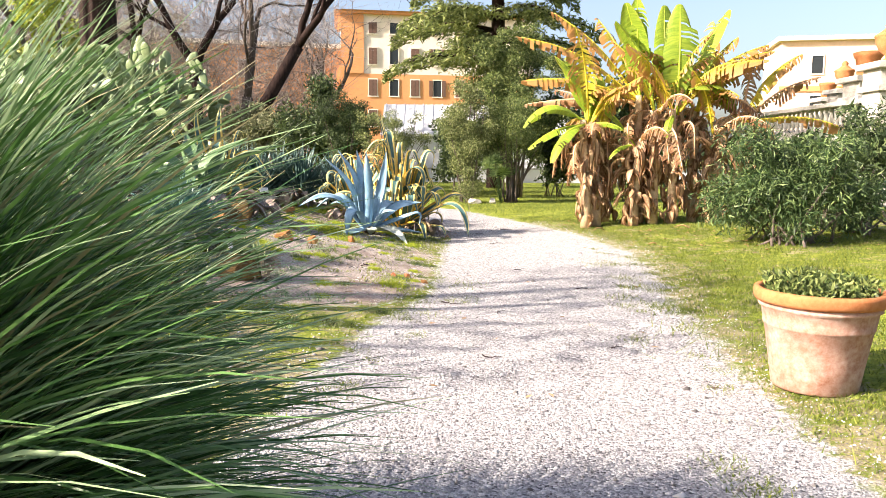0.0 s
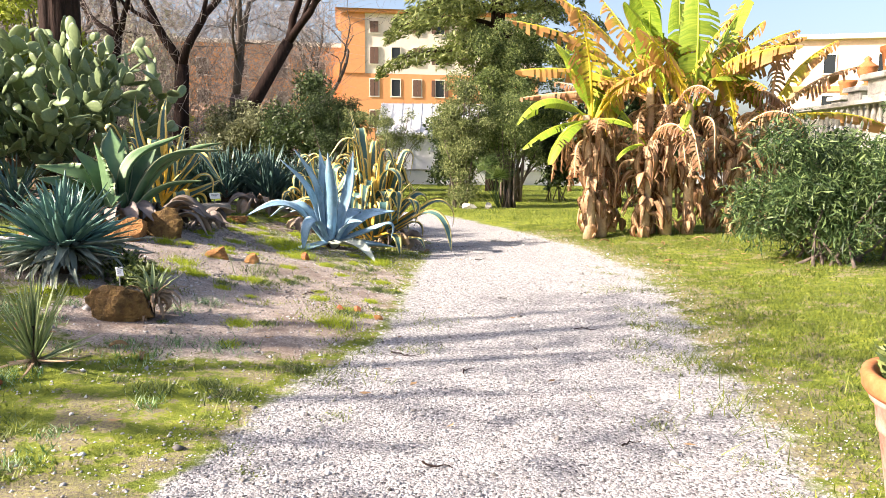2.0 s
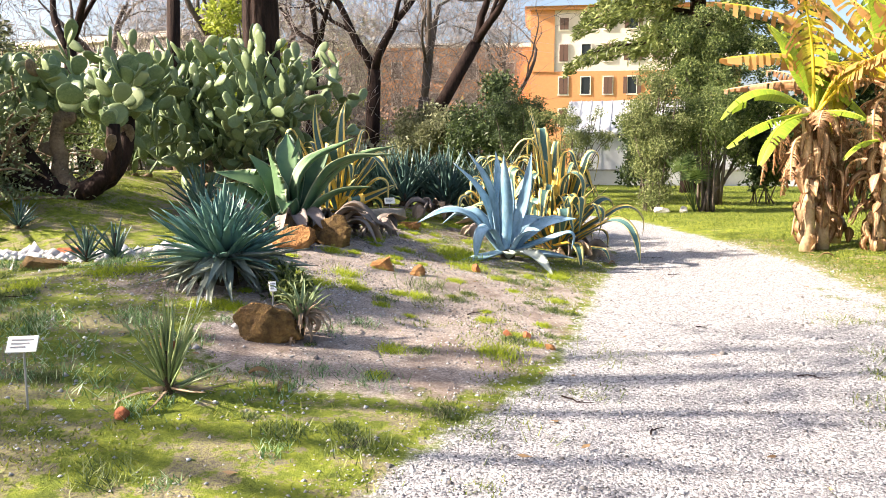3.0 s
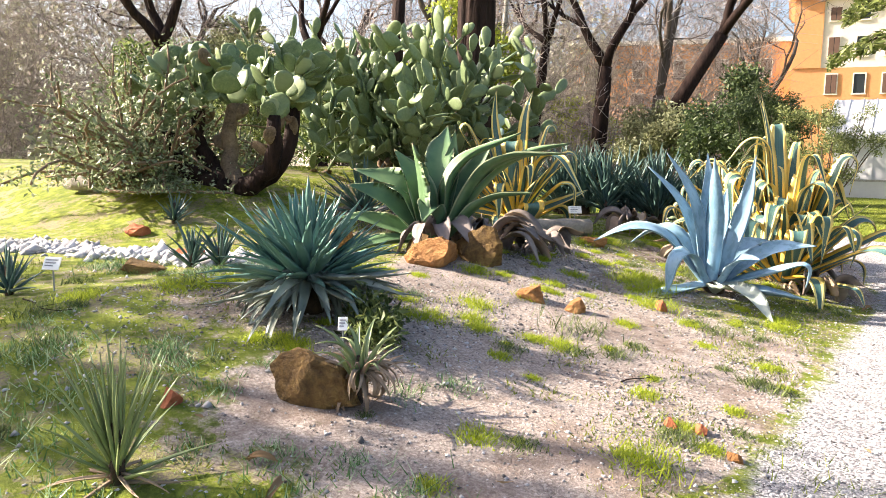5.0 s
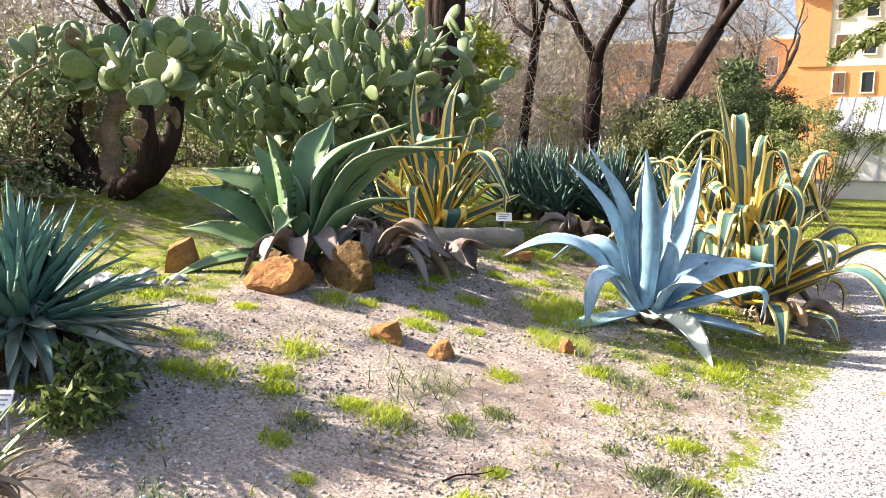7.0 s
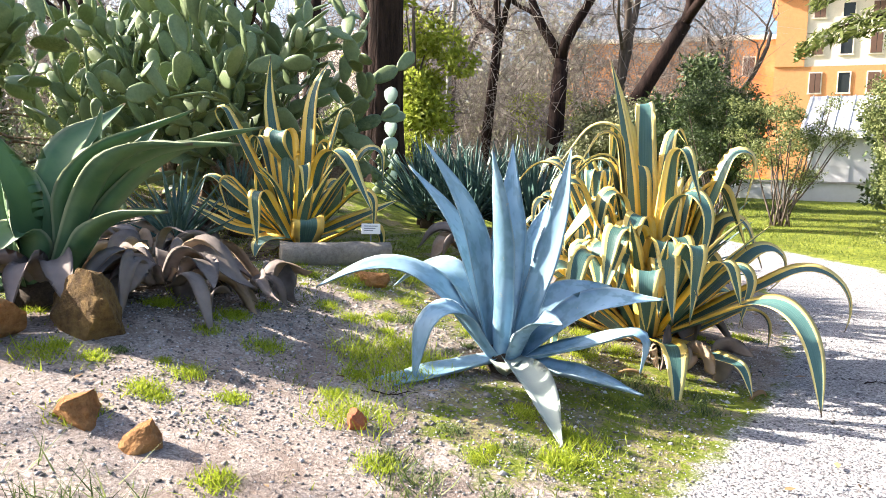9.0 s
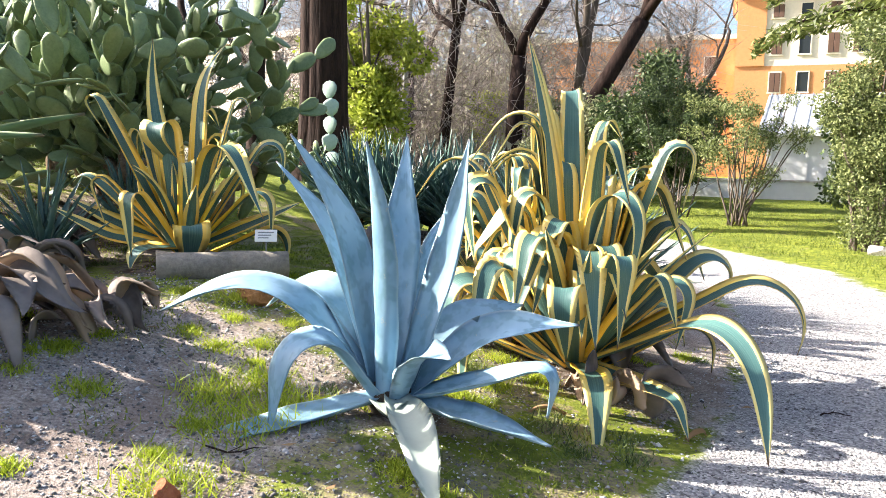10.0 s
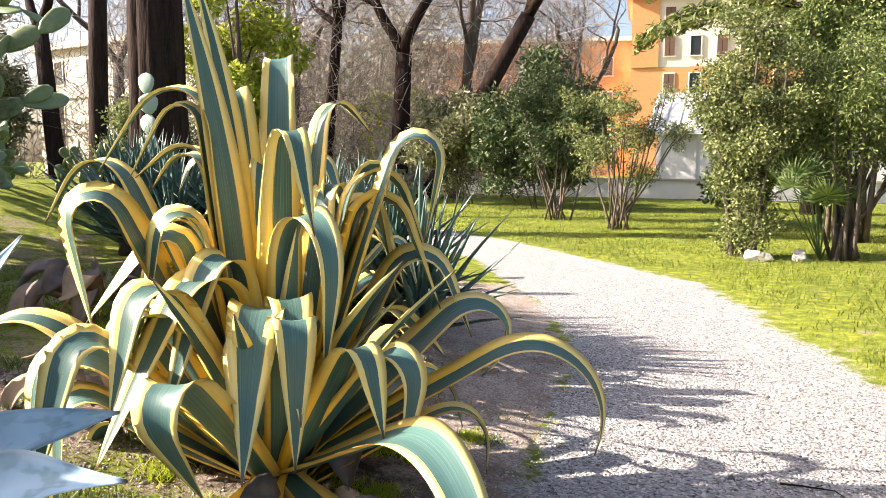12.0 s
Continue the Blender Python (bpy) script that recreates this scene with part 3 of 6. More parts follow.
def striped_agave(place, count, size, seed, shaped=(), label="", back=(0, 360)):
    """A strap-leaved agave: shaped leaves first, then a fan of others within the back range of azimuths and short inner ones."""
    rng = np.random.default_rng(seed)
    p = thing("striped_agave", place, label, "agave", "striped agaves")
    for az, e, L, w, b, s0, s1, cu, hk in shaped:
        k0, k1 = (s0 + 0.12 * (s1 - s0), s1 - 0.1 * (s1 - s0)) if b > 100 and hk == 0 else (s0, s1)
        leaf(p, STRIPED, az, e, L, w * 1.4, b, k0, k1, roll=lean_to_path(az) * (0.3 if b > 60 else 0.6), twist=rng.uniform(-14, 14), curl=cu, hook=hk, thick=0.022, cup=0.13, shape="strap", seg=48, r0=0.08, z0=0.14)
    for i in range(count):
        f = i / (count - 1)
        az = back[0] + (i * 0.381966 % 1) * (back[1] - back[0]) + rng.uniform(-8, 8)
        if f > 0.6:
            e, L, b = rng.uniform(66, 86), rng.uniform(1.5, 1.95), rng.uniform(105, 180)
            s0 = rng.uniform(0.56, 0.72)
            s1 = s0 + rng.uniform(0.12, 0.26)
        elif f > 0.22:
            e, L, b = rng.uniform(38, 70), rng.uniform(1.2, 1.65), rng.uniform(95, 165)
            s0 = rng.uniform(0.46, 0.64)
            s1 = s0 + rng.uniform(0.14, 0.3)
        else:
            e, L, b = rng.uniform(12, 38), rng.uniform(1.0, 1.3), rng.uniform(70, 130)
            s0, s1 = rng.uniform(0.4, 0.55), 0.92
        leaf(p, STRIPED, az, e, L * size, rng.uniform(0.16, 0.22) * size, b, s0, s1, twist=rng.uniform(-40, 40), curl=rng.uniform(-30, 30), thick=0.022, cup=0.12,
             shape="strap", seg=36, r0=0.05 + 0.08 * (1 - f), z0=0.05 + 0.15 * f)
    for i in range(count // 2):
        az = 185 + (i * 0.618034 % 1) * 155 + rng.uniform(-6, 6)
        s0 = rng.uniform(0.5, 0.66)
        leaf(p, STRIPED, az, rng.uniform(36, 78), rng.uniform(1.15, 1.65) * size, rng.uniform(0.17, 0.22) * size, rng.uniform(120, 170), s0, s0 + rng.uniform(0.14, 0.24), roll=0.25 * lean_to_path(az), twist=rng.uniform(-25, 25), curl=rng.uniform(-15, 15), thick=0.022, cup=0.12, shape="strap", seg=36, r0=0.08, z0=0.1)
    for i in range(14):
        az = i * 137.508
        leaf(p, STRIPED, az, rng.uniform(48, 82), rng.uniform(0.7, 1.2) * size, rng.uniform(0.11, 0.15) * size, rng.uniform(-5, 40), 0.4, 1.0, twist=rng.uniform(-15, 15), thick=0.022, cup=0.16, shape="strap", seg=18, r0=0.04, z0=0.12, name="inner_leaf")
    # Dark core; its colour paints shade between the leaf bases.
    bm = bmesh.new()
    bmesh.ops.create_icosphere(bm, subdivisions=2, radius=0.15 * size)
    part("crown_base", bm, SHADE_THATCH, p, smooth=True)
    for k in range(9):
        leaf(p, STRAW, rng.uniform(0, 360), rng.uniform(-8, 15), rng.uniform(0.35, 0.7) * size, 0.07, 40, 0.2, 0.8, twist=rng.uniform(-60, 60), thick=0.01, seg=8, z0=0.05, name="dead_leaf")
    return p


blue_agave()
# azimuth, elevation, length, width, bend, bend start, bend end, sideways curl, hook at the tip
FRONT = (
    (223, 66, 1.88, 0.17, 165, 0.58, 0.82, 0, 0), (234, 79, 1.64, 0.14, 160, 0.57, 0.81, 0, 0), (262, 80, 1.70, 0.135, 136, 0.35, 0.71, 0, 0), (298, 77, 1.50, 0.15, 136, 0.33, 0.76, 0, 0),
    (268, 82, 1.62, 0.13, 150, 0.46, 0.72, -10, 0), (324, 84, 1.85, 0.11, 183, 0.38, 0.91, 15, 0), (227, 42, 1.40, 0.17, 124, 0.47, 0.81, 0, 0), (201, 35, 1.43, 0.14, 67, 0.65, 0.97, 0, 0), (186, 63, 1.95, 0.11, 115, 0.60, 0.93, 0, 0),
)
UPRIGHT = (
    (22, 72, 1.97, 0.15, 172, 0.65, 0.88, 0, 0), (150, 80, 2.15, 0.15, 165, 0.70, 0.82, 0, 0), (318, 84, 1.88, 0.13, 150, 0.66, 0.85, 10, 0), (196, 85, 2.06, 0.125, 8, 0.3, 1.0, 0, 0), (170, 84, 2.1, 0.10, 14, 0.5, 1.0, 0, 0),
    (120, 78, 2.35, 0.14, 160, 0.72, 0.82, 0, 0), (198, 84, 2.15, 0.11, 138, 0.59, 0.91, 0, 0), (200, 82, 1.95, 0.10, 142, 0.70, 0.88, 0, 0), (60, 74, 1.7, 0.12, 150, 0.6, 0.8, 10, 0),
)
PATHSIDE = (
    (30, 44, 1.46, 0.15, 131, 0.58, 0.90, 0, -50), (12, 32, 1.72, 0.135, 89, 0.54, 0.86, 0, -48), (332, 26, 1.89, 0.14, 98, 0.42, 0.89, -22, -6), (298, 9, 1.30, 0.14, 80, 0.5, 0.9, -8, 0), (323, 2, 1.13, 0.115, 61, 0.74, 0.89, -5, 0),
    (345, 48, 1.3, 0.12, 150, 0.5, 0.85, 0, 0),
)
striped_agave((-0.80, 13.9, 0.05), 26, 1.0, 11, FRONT + UPRIGHT + PATHSIDE, "large yellow-edged agave with folded strap leaves beside the gravel path", (35, 205))
BEHIND_LOG = (
    (283, 81, 1.84, 0.19, 223, 0.46, 0.72, 0, 0), (215, 64, 1.78, 0.16, 184, 0.71, 0.86, 0, 0), (180, 77, 1.75, 0.12, -18, 0.58, 0.94, 0, 0), (96, 84, 1.84, 0.12, 40, 0.6, 0.95, 0, 0), (40, 75, 1.5, 0.11, 150, 0.78, 0.95, 0, 0),
    (35, 57, 1.45, 0.13, 145, 0.61, 0.90, 0, 0), (348, 69, 1.79, 0.14, 122, 0.29, 0.80, 0, 0), (15, 42, 1.22, 0.12, 132, 0.45, 0.85, 0, 0), (30, 23, 0.96, 0.12, -3, 0.56, 0.86, 0, 0), (324, 30, 1.0, 0.19, 160, 0.38, 0.58, 0, 0),
)
LOW_LOG = ((205, 19, 1.01, 0.12, -7, 0.31, 0.74, 0, 0), (225, 10, 1.01, 0.11, -20, 0.37, 0.67, 0, 0), (199, 36, 1.19, 0.115, 91, 0.75, 1.0, 0, 0), (268, 4, 0.55, 0.17, 80, 0.5, 0.95, 0, 0))
striped_agave((-4.12, 13.68, 0.55), 9, 0.85, 23, BEHIND_LOG + LOW_LOG, "yellow-edged agave with arching strap leaves behind a log", (60, 210))
striped_agave(on_ground(-1.75, 15.3), 24, 0.85, 31, (), "smaller yellow-edged agave growing behind the blue one")


def green_agave():
    p = thing("green_agave", (-3.62, 10.95, 0.55), "broad-leaved green agave behind orange rocks", "agave")
    # azimuth, elevation, length, width, bend, bend start, bend end
    for az, e, L, w, b, s0, s1 in (
        (225, 47, 0.95, 0.33, 29, 0.34, 0.74), (203, 69, 1.1, 0.27, 53, 0.22, 0.74), (245, 84, 0.95, 0.36, 10, 0.24, 0.81), (116, 84, 1.6, 0.25, 56, 0.18, 0.7), (44, 86, 1.5, 0.22, 60, 0.22, 0.7), (22, 66, 1.6, 0.2, 64, 0.18, 0.88),
        (5, 42, 1.11, 0.17, 39, 0.26, 0.97), (212, 16, 0.9, 0.19, 17, 0.64, 0.87), (236, -3, 0.95, 0.17, 19, 0.2, 1.0), (287, 82, 0.62, 0.24, 116, 0.41, 0.67), (97, 70, 1.15, 0.2, -7, 0.67, 0.86), (64, 65, 1.2, 0.2, 11, 0.19, 0.66),
        (187, 83, 0.98, 0.27, 34, 0.23, 0.78), (32, 58, 1.65, 0.22, 45, 0.2, 0.9), (8, 62, 1.5, 0.2, 60, 0.3, 0.9),
    ):
        leaf(p, GREEN_AG, az, e, L, w * 1.12, b, s0, s1, roll=(0.3 if e < 0 else 0.1 if az < 60 else 0.7) * lean_to_path(az - 8), thick=0.06, cup=0.22, wave=3 * math.cos(az * 1.3), shape="agave", seg=20, r0=0.09, z0=0.12)
    for az, e, L in ((290, 5, 0.9), (315, 8, 0.8), (265, 0, 0.7), (340, 10, 0.8)):
        leaf(p, WITHERED, az, e + 18, L, 0.18, 60, 0.1, 0.9, twist=70 * math.sin(az), wave=22, thick=0.02, seg=16, z0=0.1, name="dead_leaf", label="withered grey-brown leaf")
    # Core darkened in colour, as shade among the lowest leaves.
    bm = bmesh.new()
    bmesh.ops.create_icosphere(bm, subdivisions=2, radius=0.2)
    part("crown_base", bm, SHADE_THATCH, p, smooth=True)


green_agave()


def sword_rosette(name, place, label, category, mats, rings, seed, group="", stem=0.12, bends=(6, 14, -4)):
    """A rosette of stiff sword leaves that share a few meshes. rings: count, low and high elevation, length, width, material."""
    rng = np.random.default_rng(seed)
    p = thing(name, place, label, category, group)
    for n, lo, hi, L, w, k, z in rings:
        kinds = []
        for j in range(3):
            v, f, uv = blade(0, 0, L, w, bends[j] * (1.0 if hi > 10 else 2.2), 0.3, 1.0, thick=0.012, cup=0.28, shape="sword", seg=7, r0=0.03)
            kinds.append(link_mesh("leaf", v, f, mats[k], p, uv, True))
        base = list(kinds)
        for j in range(n):
            ob = base[j] if j < 3 else new("leaf", base[j % 3].data)
            ob.parent = p
            az, el = (j * 137.508 + rng.uniform(-12, 12)) % 360, rng.uniform(lo, hi)
            ob.matrix_basis = pose(0, 0, z + rng.uniform(-0.03, 0.03), 0, 0, az) @ pose(0, 0, 0, 0, -el, 0) @ pose(0, 0, 0, rng.uniform(-25, 25)) @ Matrix.Scale(rng.uniform(0.8, 1.12), 4)
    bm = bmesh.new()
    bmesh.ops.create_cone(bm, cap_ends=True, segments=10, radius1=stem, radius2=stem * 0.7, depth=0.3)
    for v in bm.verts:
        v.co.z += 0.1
    part("stem", bm, SHADE_THATCH, p, smooth=True)
    return p


sword_rosette("yucca", on_ground(-2.95, 8.4), "blue-green yucca with stiff sword leaves and a dry skirt", "yucca", (YUCCA, YUCCA_OLD),
              ((74, 40, 86, 0.6, 0.088, 0, 0.18), (52, 6, 42, 0.66, 0.09, 0, 0.17), (46, -18, 6, 0.7, 0.092, 1, 0.2), (48, -44, -14, 0.56, 0.095, 1, 0.3)), 5, bends=(7, 22, -4))
rng_h = np.random.default_rng(77)
for k in range(12):
    sword_rosette("dark_agave", on_ground(-5.2 + 0.36 * k + rng_h.uniform(-0.15, 0.15), 17.3 - 0.06 * k + rng_h.uniform(-0.35, 0.35)), "dark blue-green agave with narrow upright leaves in a dense row", "agave", (DARK_AG,),
                  ((34, 45, 88, 1.1, 0.075, 0, 0.1), (20, 15, 48, 0.95, 0.075, 0, 0.08)), 100 + k, "row of dark agaves")
sword_rosette("spiky_plant", on_ground(-2.16, 6.45), "small fan of narrow olive-green spiky leaves", "yucca", (SPIKY, STRAW), ((36, 58, 88, 0.47, 0.02, 0, 0.04), (8, 15, 50, 0.36, 0.018, 0, 0.03), (9, -12, 6, 0.3, 0.02, 1, 0.03)), 6, stem=0.035)
sword_rosette("dying_tuft", on_ground(-1.9, 7.66), "half-dead tuft of straw-coloured leaves against a rock", "plant", (STRAW, SPIKY), ((44, -55, 5, 0.26, 0.03, 0, 0.2), (14, 30, 75, 0.26, 0.026, 0, 0.1), (16, 52, 88, 0.36, 0.042, 1, 0.08)), 8, stem=0.02, bends=(50, 85, 30))
for x, y, s in ((-5.0, 13.0, 51), (-5.7, 12.4, 52), (-5.5, 14.2, 53)):
    sword_rosette("dark_agave", on_ground(x, y), "dark blue-green agave among withered leaves", "agave", (DARK_AG,), ((26, 40, 86, 0.75, 0.07, 0, 0.08), (16, 12, 45, 0.65, 0.07, 0, 0.06)), s, "agaves below the prickly pear")
for x, y, s in ((-4.75, 8.9, 41), (-4.5, 9.0, 42), (-7.2, 10.6, 43), (-5.0, 7.5, 44)):
    sword_rosette("seedling_agave", on_ground(x, y), "young dark green agave seedling in short grass", "agave", (DARK_AG,), ((16, 40, 86, 0.34, 0.04, 0, 0.02), (6, 10, 40, 0.26, 0.035, 0, 0.02)), s, "agave seedlings", 0.03)


def tussock():
    """The big fountain of thin leaves beside the start of the path."""
    rng = np.random.default_rng(3)
    p = thing("grass_tussock", on_ground(-1.62, 1.55), "huge fountain-like tussock of thin glossy green leaves", "grass clump")
    for nm, mat, n in (("blade_mass", GRASS, 10500), ("dry_blade_mass", GRASS_DRY, 800)):
        seg = 9
        az = rng.uniform(0, 2 * np.pi, n)
        e0 = np.radians(rng.uniform(4, 88, n) ** 1.0)
        L = rng.uniform(1.1, 1.75, n) * (0.8 + 0.2 * np.sin(e0))
        bend = np.radians(rng.uniform(20, 75, n)) * (0.35 + 0.65 * np.cos(e0 * 0.6))
        s = np.linspace(0, 1, seg + 1)[None]
        el = e0[:, None] - bend[:, None] * s ** 1.5
        a = az[:, None] + rng.normal(0, 0.25, n)[:, None] * s
        d = np.stack([np.cos(el) * np.cos(a), np.cos(el) * np.sin(a), np.sin(el)], -1)
        mid = np.zeros((n, seg + 1, 3))
        mid[:, 0, 0], mid[:, 0, 1] = 0.28 * np.cos(az) * rng.uniform(0, 1, n), 0.28 * np.sin(az) * rng.uniform(0, 1, n)
        mid[:, 0, 2] = 0.15 + 0.25 * np.sin(e0)
        mid[:, 1:] = mid[:, :1] + np.cumsum((d[:, :-1] + d[:, 1:]) / 2, 1) * (L / seg)[:, None, None]
        mid[:, :, 2] = np.maximum(mid[:, :, 2], 0.02)
        roll = rng.uniform(-0.9, 0.9, n)[:, None]
        side = np.stack([-np.sin(a) * np.cos(roll), np.cos(a) * np.cos(roll), np.sin(roll) + 0 * a], -1)
        w = (0.0062 * (1 - s ** 3) + 0.0006)[..., None] * rng.uniform(0.7, 1.3, n)[:, None, None]
        v = np.stack([mid - side * w, mid + side * w], 2).reshape(-1, 3)
        base = (np.arange(n)[:, None] * (seg + 1) + np.arange(seg)[None]).reshape(-1, 1) * 2
        f = np.concatenate([base, base + 1, base + 3, base + 2], 1)
        tagged(cloud_mesh(nm, v, f, mat, p), kind="stuff")
    # Thatch ball whose near-black colour stands in for shade between the blades.
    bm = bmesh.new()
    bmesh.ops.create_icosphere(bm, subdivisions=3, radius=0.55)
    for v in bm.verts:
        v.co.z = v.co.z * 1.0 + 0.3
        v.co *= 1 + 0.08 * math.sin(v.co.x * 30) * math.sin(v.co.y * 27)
    part("shade_thatch_core", bm, SHADE_THATCH, p, "matted thatch coloured dark for shade at the base")


tussock()


def dead_heap(place, seed, n, L, label):
    """Collapsed leaves of a dead agave."""
    rng = np.random.default_rng(seed)
    p = thing("dead_agave", place, label, "dead plant", "dead agaves")
    for _ in range(n):
        leaf(p, WITHERED if rng.random() < 0.6 else STRAW, rng.uniform(0, 360), rng.uniform(5, 60), rng.uniform(0.5, 1.0) * L, rng.uniform(0.09, 0.2), rng.uniform(40, 110), 0.1, rng.uniform(0.5, 0.95), twist=rng.uniform(-140, 140),
             curl=rng.uniform(-40, 40), thick=0.012, cup=rng.uniform(-0.2, 0.5), seg=16, r0=rng.uniform(0.02, 0.2), z0=0.08, name="dead_leaf", wave=rng.uniform(5, 32))


dead_heap(on_ground(-3.4, 11.62), 1, 34, 1.0, "collapsed grey-brown agave leaves heaped on soil")
dead_heap(on_ground(-3.0, 12.0), 2, 14, 0.6, "withered grey leaves lying on soil")
dead_heap(on_ground(-4.7, 12.5), 6, 18, 0.8, "withered grey leaves under the green agave")
dead_heap(on_ground(-5.4, 13.4), 7, 20, 0.8, "withered brown leaves below the prickly pear")
dead_heap(on_ground(-2.9, 14.9), 3, 16, 0.7, "withered brown leaves under the agaves")
dead_heap(on_ground(-1.75, 14.0), 8, 14, 0.7, "withered brown leaves between the agaves")
dead_heap(on_ground(-0.45, 13.6), 5, 9, 0.4, "withered brown leaves beside the path")
dead_heap(on_ground(-0.6, 14.35), 4, 12, 0.6, "withered brown leaves under the agaves")


# ---- cacti ----
def pad_mesh(name, length, width, thick, mat):
    """A flat cactus pad that grows up from the origin."""
    bm = bmesh.new()
    bmesh.ops.create_icosphere(bm, subdivisions=2, radius=1.0)
    for v in bm.verts:
        z = (v.co.z + 1) / 2
        w = width / 2 * (0.55 + 0.62 * z ** 0.8 - 0.1 * z * z)
        v.co = Vector((v.co.x * w, v.co.y * thick / 2 * (1.25 - 0.5 * z), z * length))
    me = bpy.data.meshes.new(name)
    bm.to_mesh(me)
    bm.free()
    me.materials.append(mat)
    me.shade_smooth()
    return me


def prickly_pear(place, label, starts, limit, count, size, seed, mat, spread, upright, round_pads=False):
    rng = np.random.default_rng(seed)
    p = thing("prickly_pear", place, label, "cactus", "prickly pears")
    wide = 0.78 if round_pads else 0.54
    kinds = [pad_mesh("pad", size * k, size * wide * k, 0.042, mat) for k in (0.8, 1.0, 1.15)]
    old = pad_mesh("pad", size * 1.2, size * 0.5, 0.13, PAD_OLD)
    todo = [(Matrix(m), 0) for m in starts]
    made, rest_v, rest_f = 0, [], []
    while todo and made < count:
        m, gen = todo.pop(int(rng.integers(0, len(todo))))
        k = int(rng.integers(0, 3))
        me = old if gen < 2 and not round_pads else kinds[k]
        if made < 300:
            ob = new("pad", me)
            ob.parent = p
            ob.matrix_basis = m
        else:
            k0 = len(rest_v)
            rest_v += [m @ v.co for v in me.vertices]
            rest_f += [tuple(i + k0 for i in q.vertices) for q in me.polygons]
        made += 1
        L = size * (1.2 if me is old else (0.8, 1.0, 1.15)[k])
        tip = m @ Vector((0, 0, L * 0.94))
        if tip.z > limit:
            continue
        for _ in range(int(rng.choice([1, 2, 3], p=[0.3, 0.45, 0.25]))):
            side = rng.uniform(-0.4, 0.4)
            at = m @ Vector((side * size * 0.5, 0, L * (0.95 - 0.25 * abs(side))))
            turn = m.to_3x3().to_4x4() @ pose(0, 0, 0, rng.uniform(-spread, spread) * 0.7, side * 75 + rng.uniform(-25, 25), rng.uniform(-90, 90))
            up = (turn @ Vector((0, 0, 1))).lerp(Vector((0, 0, 1)), upright).normalized()
            q = (turn @ Vector((0, 0, 1))).rotation_difference(up).to_matrix().to_4x4()
            todo.append((Matrix.Translation(at) @ q @ turn, gen + 1))
    if rest_v:
        tagged(link_mesh("inner_pad_mass", rest_v, rest_f, mat, p, smooth=True), kind="stuff")
    return p


rng_p = np.random.default_rng(9)
prickly_pear(on_ground(-6.3, 15.0), "tall dense prickly pear with grey-green oval pads",
             [pose(rng_p.uniform(-2.1, 1.0), rng_p.uniform(-1.0, 1.0), -0.1, rng_p.uniform(-25, 25), rng_p.uniform(-25, 25), rng_p.uniform(0, 360)) for _ in range(26)], 2.6, 1250, 0.36, 4, PAD, 80, 0.17)


def corky_pear():
    rng = np.random.default_rng(14)
    p = thing("prickly_pear", on_ground(-7.3, 11.7), "old prickly pear with dark arching trunks and round pads", "cactus", "prickly pears")
    kinds = [pad_mesh("pad", 0.31 * k, 0.28 * k, 0.038, PAD) for k in (0.85, 1.0, 1.15)]
    old = pad_mesh("pad", 0.34, 0.22, 0.08, PAD_OLD)
    ends = []
    for x0, dx, dy, h in ((-0.1, -0.8, 0.1, 1.1), (0.1, 0.75, -0.1, 0.95), (0.0, -0.5, 0.4, 1.2), (0.15, 0.55, 0.4, 1.1), (-0.2, -0.95, -0.2, 0.75)):
        s = np.linspace(0, 1, 9)
        pts = np.stack([x0 + dx * np.sin(s * 1.55), dy * s, h * (0.25 * s + 0.75 * s ** 2.0)], 1) + rng.normal(0, 0.025, (9, 3))
        v, f = tube(pts, np.linspace(0.15, 0.085, 9), 9)
        link_mesh("trunk", v, f, PAD_OLD if h > 1.15 else BARK_DARK, p, smooth=True)
        ends.append(pts[-1])
        for i in (5, 6, 7):
            ob = new("pad", old)
            ob.parent = p
            ob.matrix_basis = pose(*pts[i], rng.uniform(-60, 60), rng.uniform(-60, 60), rng.uniform(0, 360))
    for e in ends:
        todo = [(Matrix.Translation(Vector(e)) @ pose(0, 0, -0.05, rng.uniform(-40, 40), rng.uniform(-40, 40), rng.uniform(0, 360)), 0) for _ in range(9)]
        while todo:
            m, g = todo.pop()
            k = int(rng.integers(0, 3))
            ob = new("pad", kinds[k] if rng.random() > 0.03 else old)
            ob.parent = p
            ob.matrix_basis = m
            if g < 2:
                for _ in range(int(rng.choice([1, 2], p=[0.5, 0.5]))):
                    sd = rng.uniform(-0.4, 0.4)
                    todo.append((m @ pose(sd * 0.25, 0, 0.32, rng.uniform(-30, 30), sd * 80, rng.uniform(-60, 60)), g + 1))


corky_pear()


def disc_cactus(place, n, seed):
    p = thing("disc_cactus", place, "slender pale blue-green cactus of stacked round discs", "cactus")
    rng = np.random.default_rng(seed)
    me = pad_mesh("pad", 0.36, 0.36, 0.06, PAD_PALE)
    z = 0.0
    for k in range(n):
        ob = new("pad", me)
        ob.parent = p
        ob.matrix_basis = pose(0.03 * math.sin(k * 2.1), 0, z, 0, rng.uniform(-7, 7), 25 + rng.uniform(-25, 25))
        z += 0.335


disc_cactus(on_ground(-8.4, 21.0), 6, 2)
rng_q = np.random.default_rng(19)
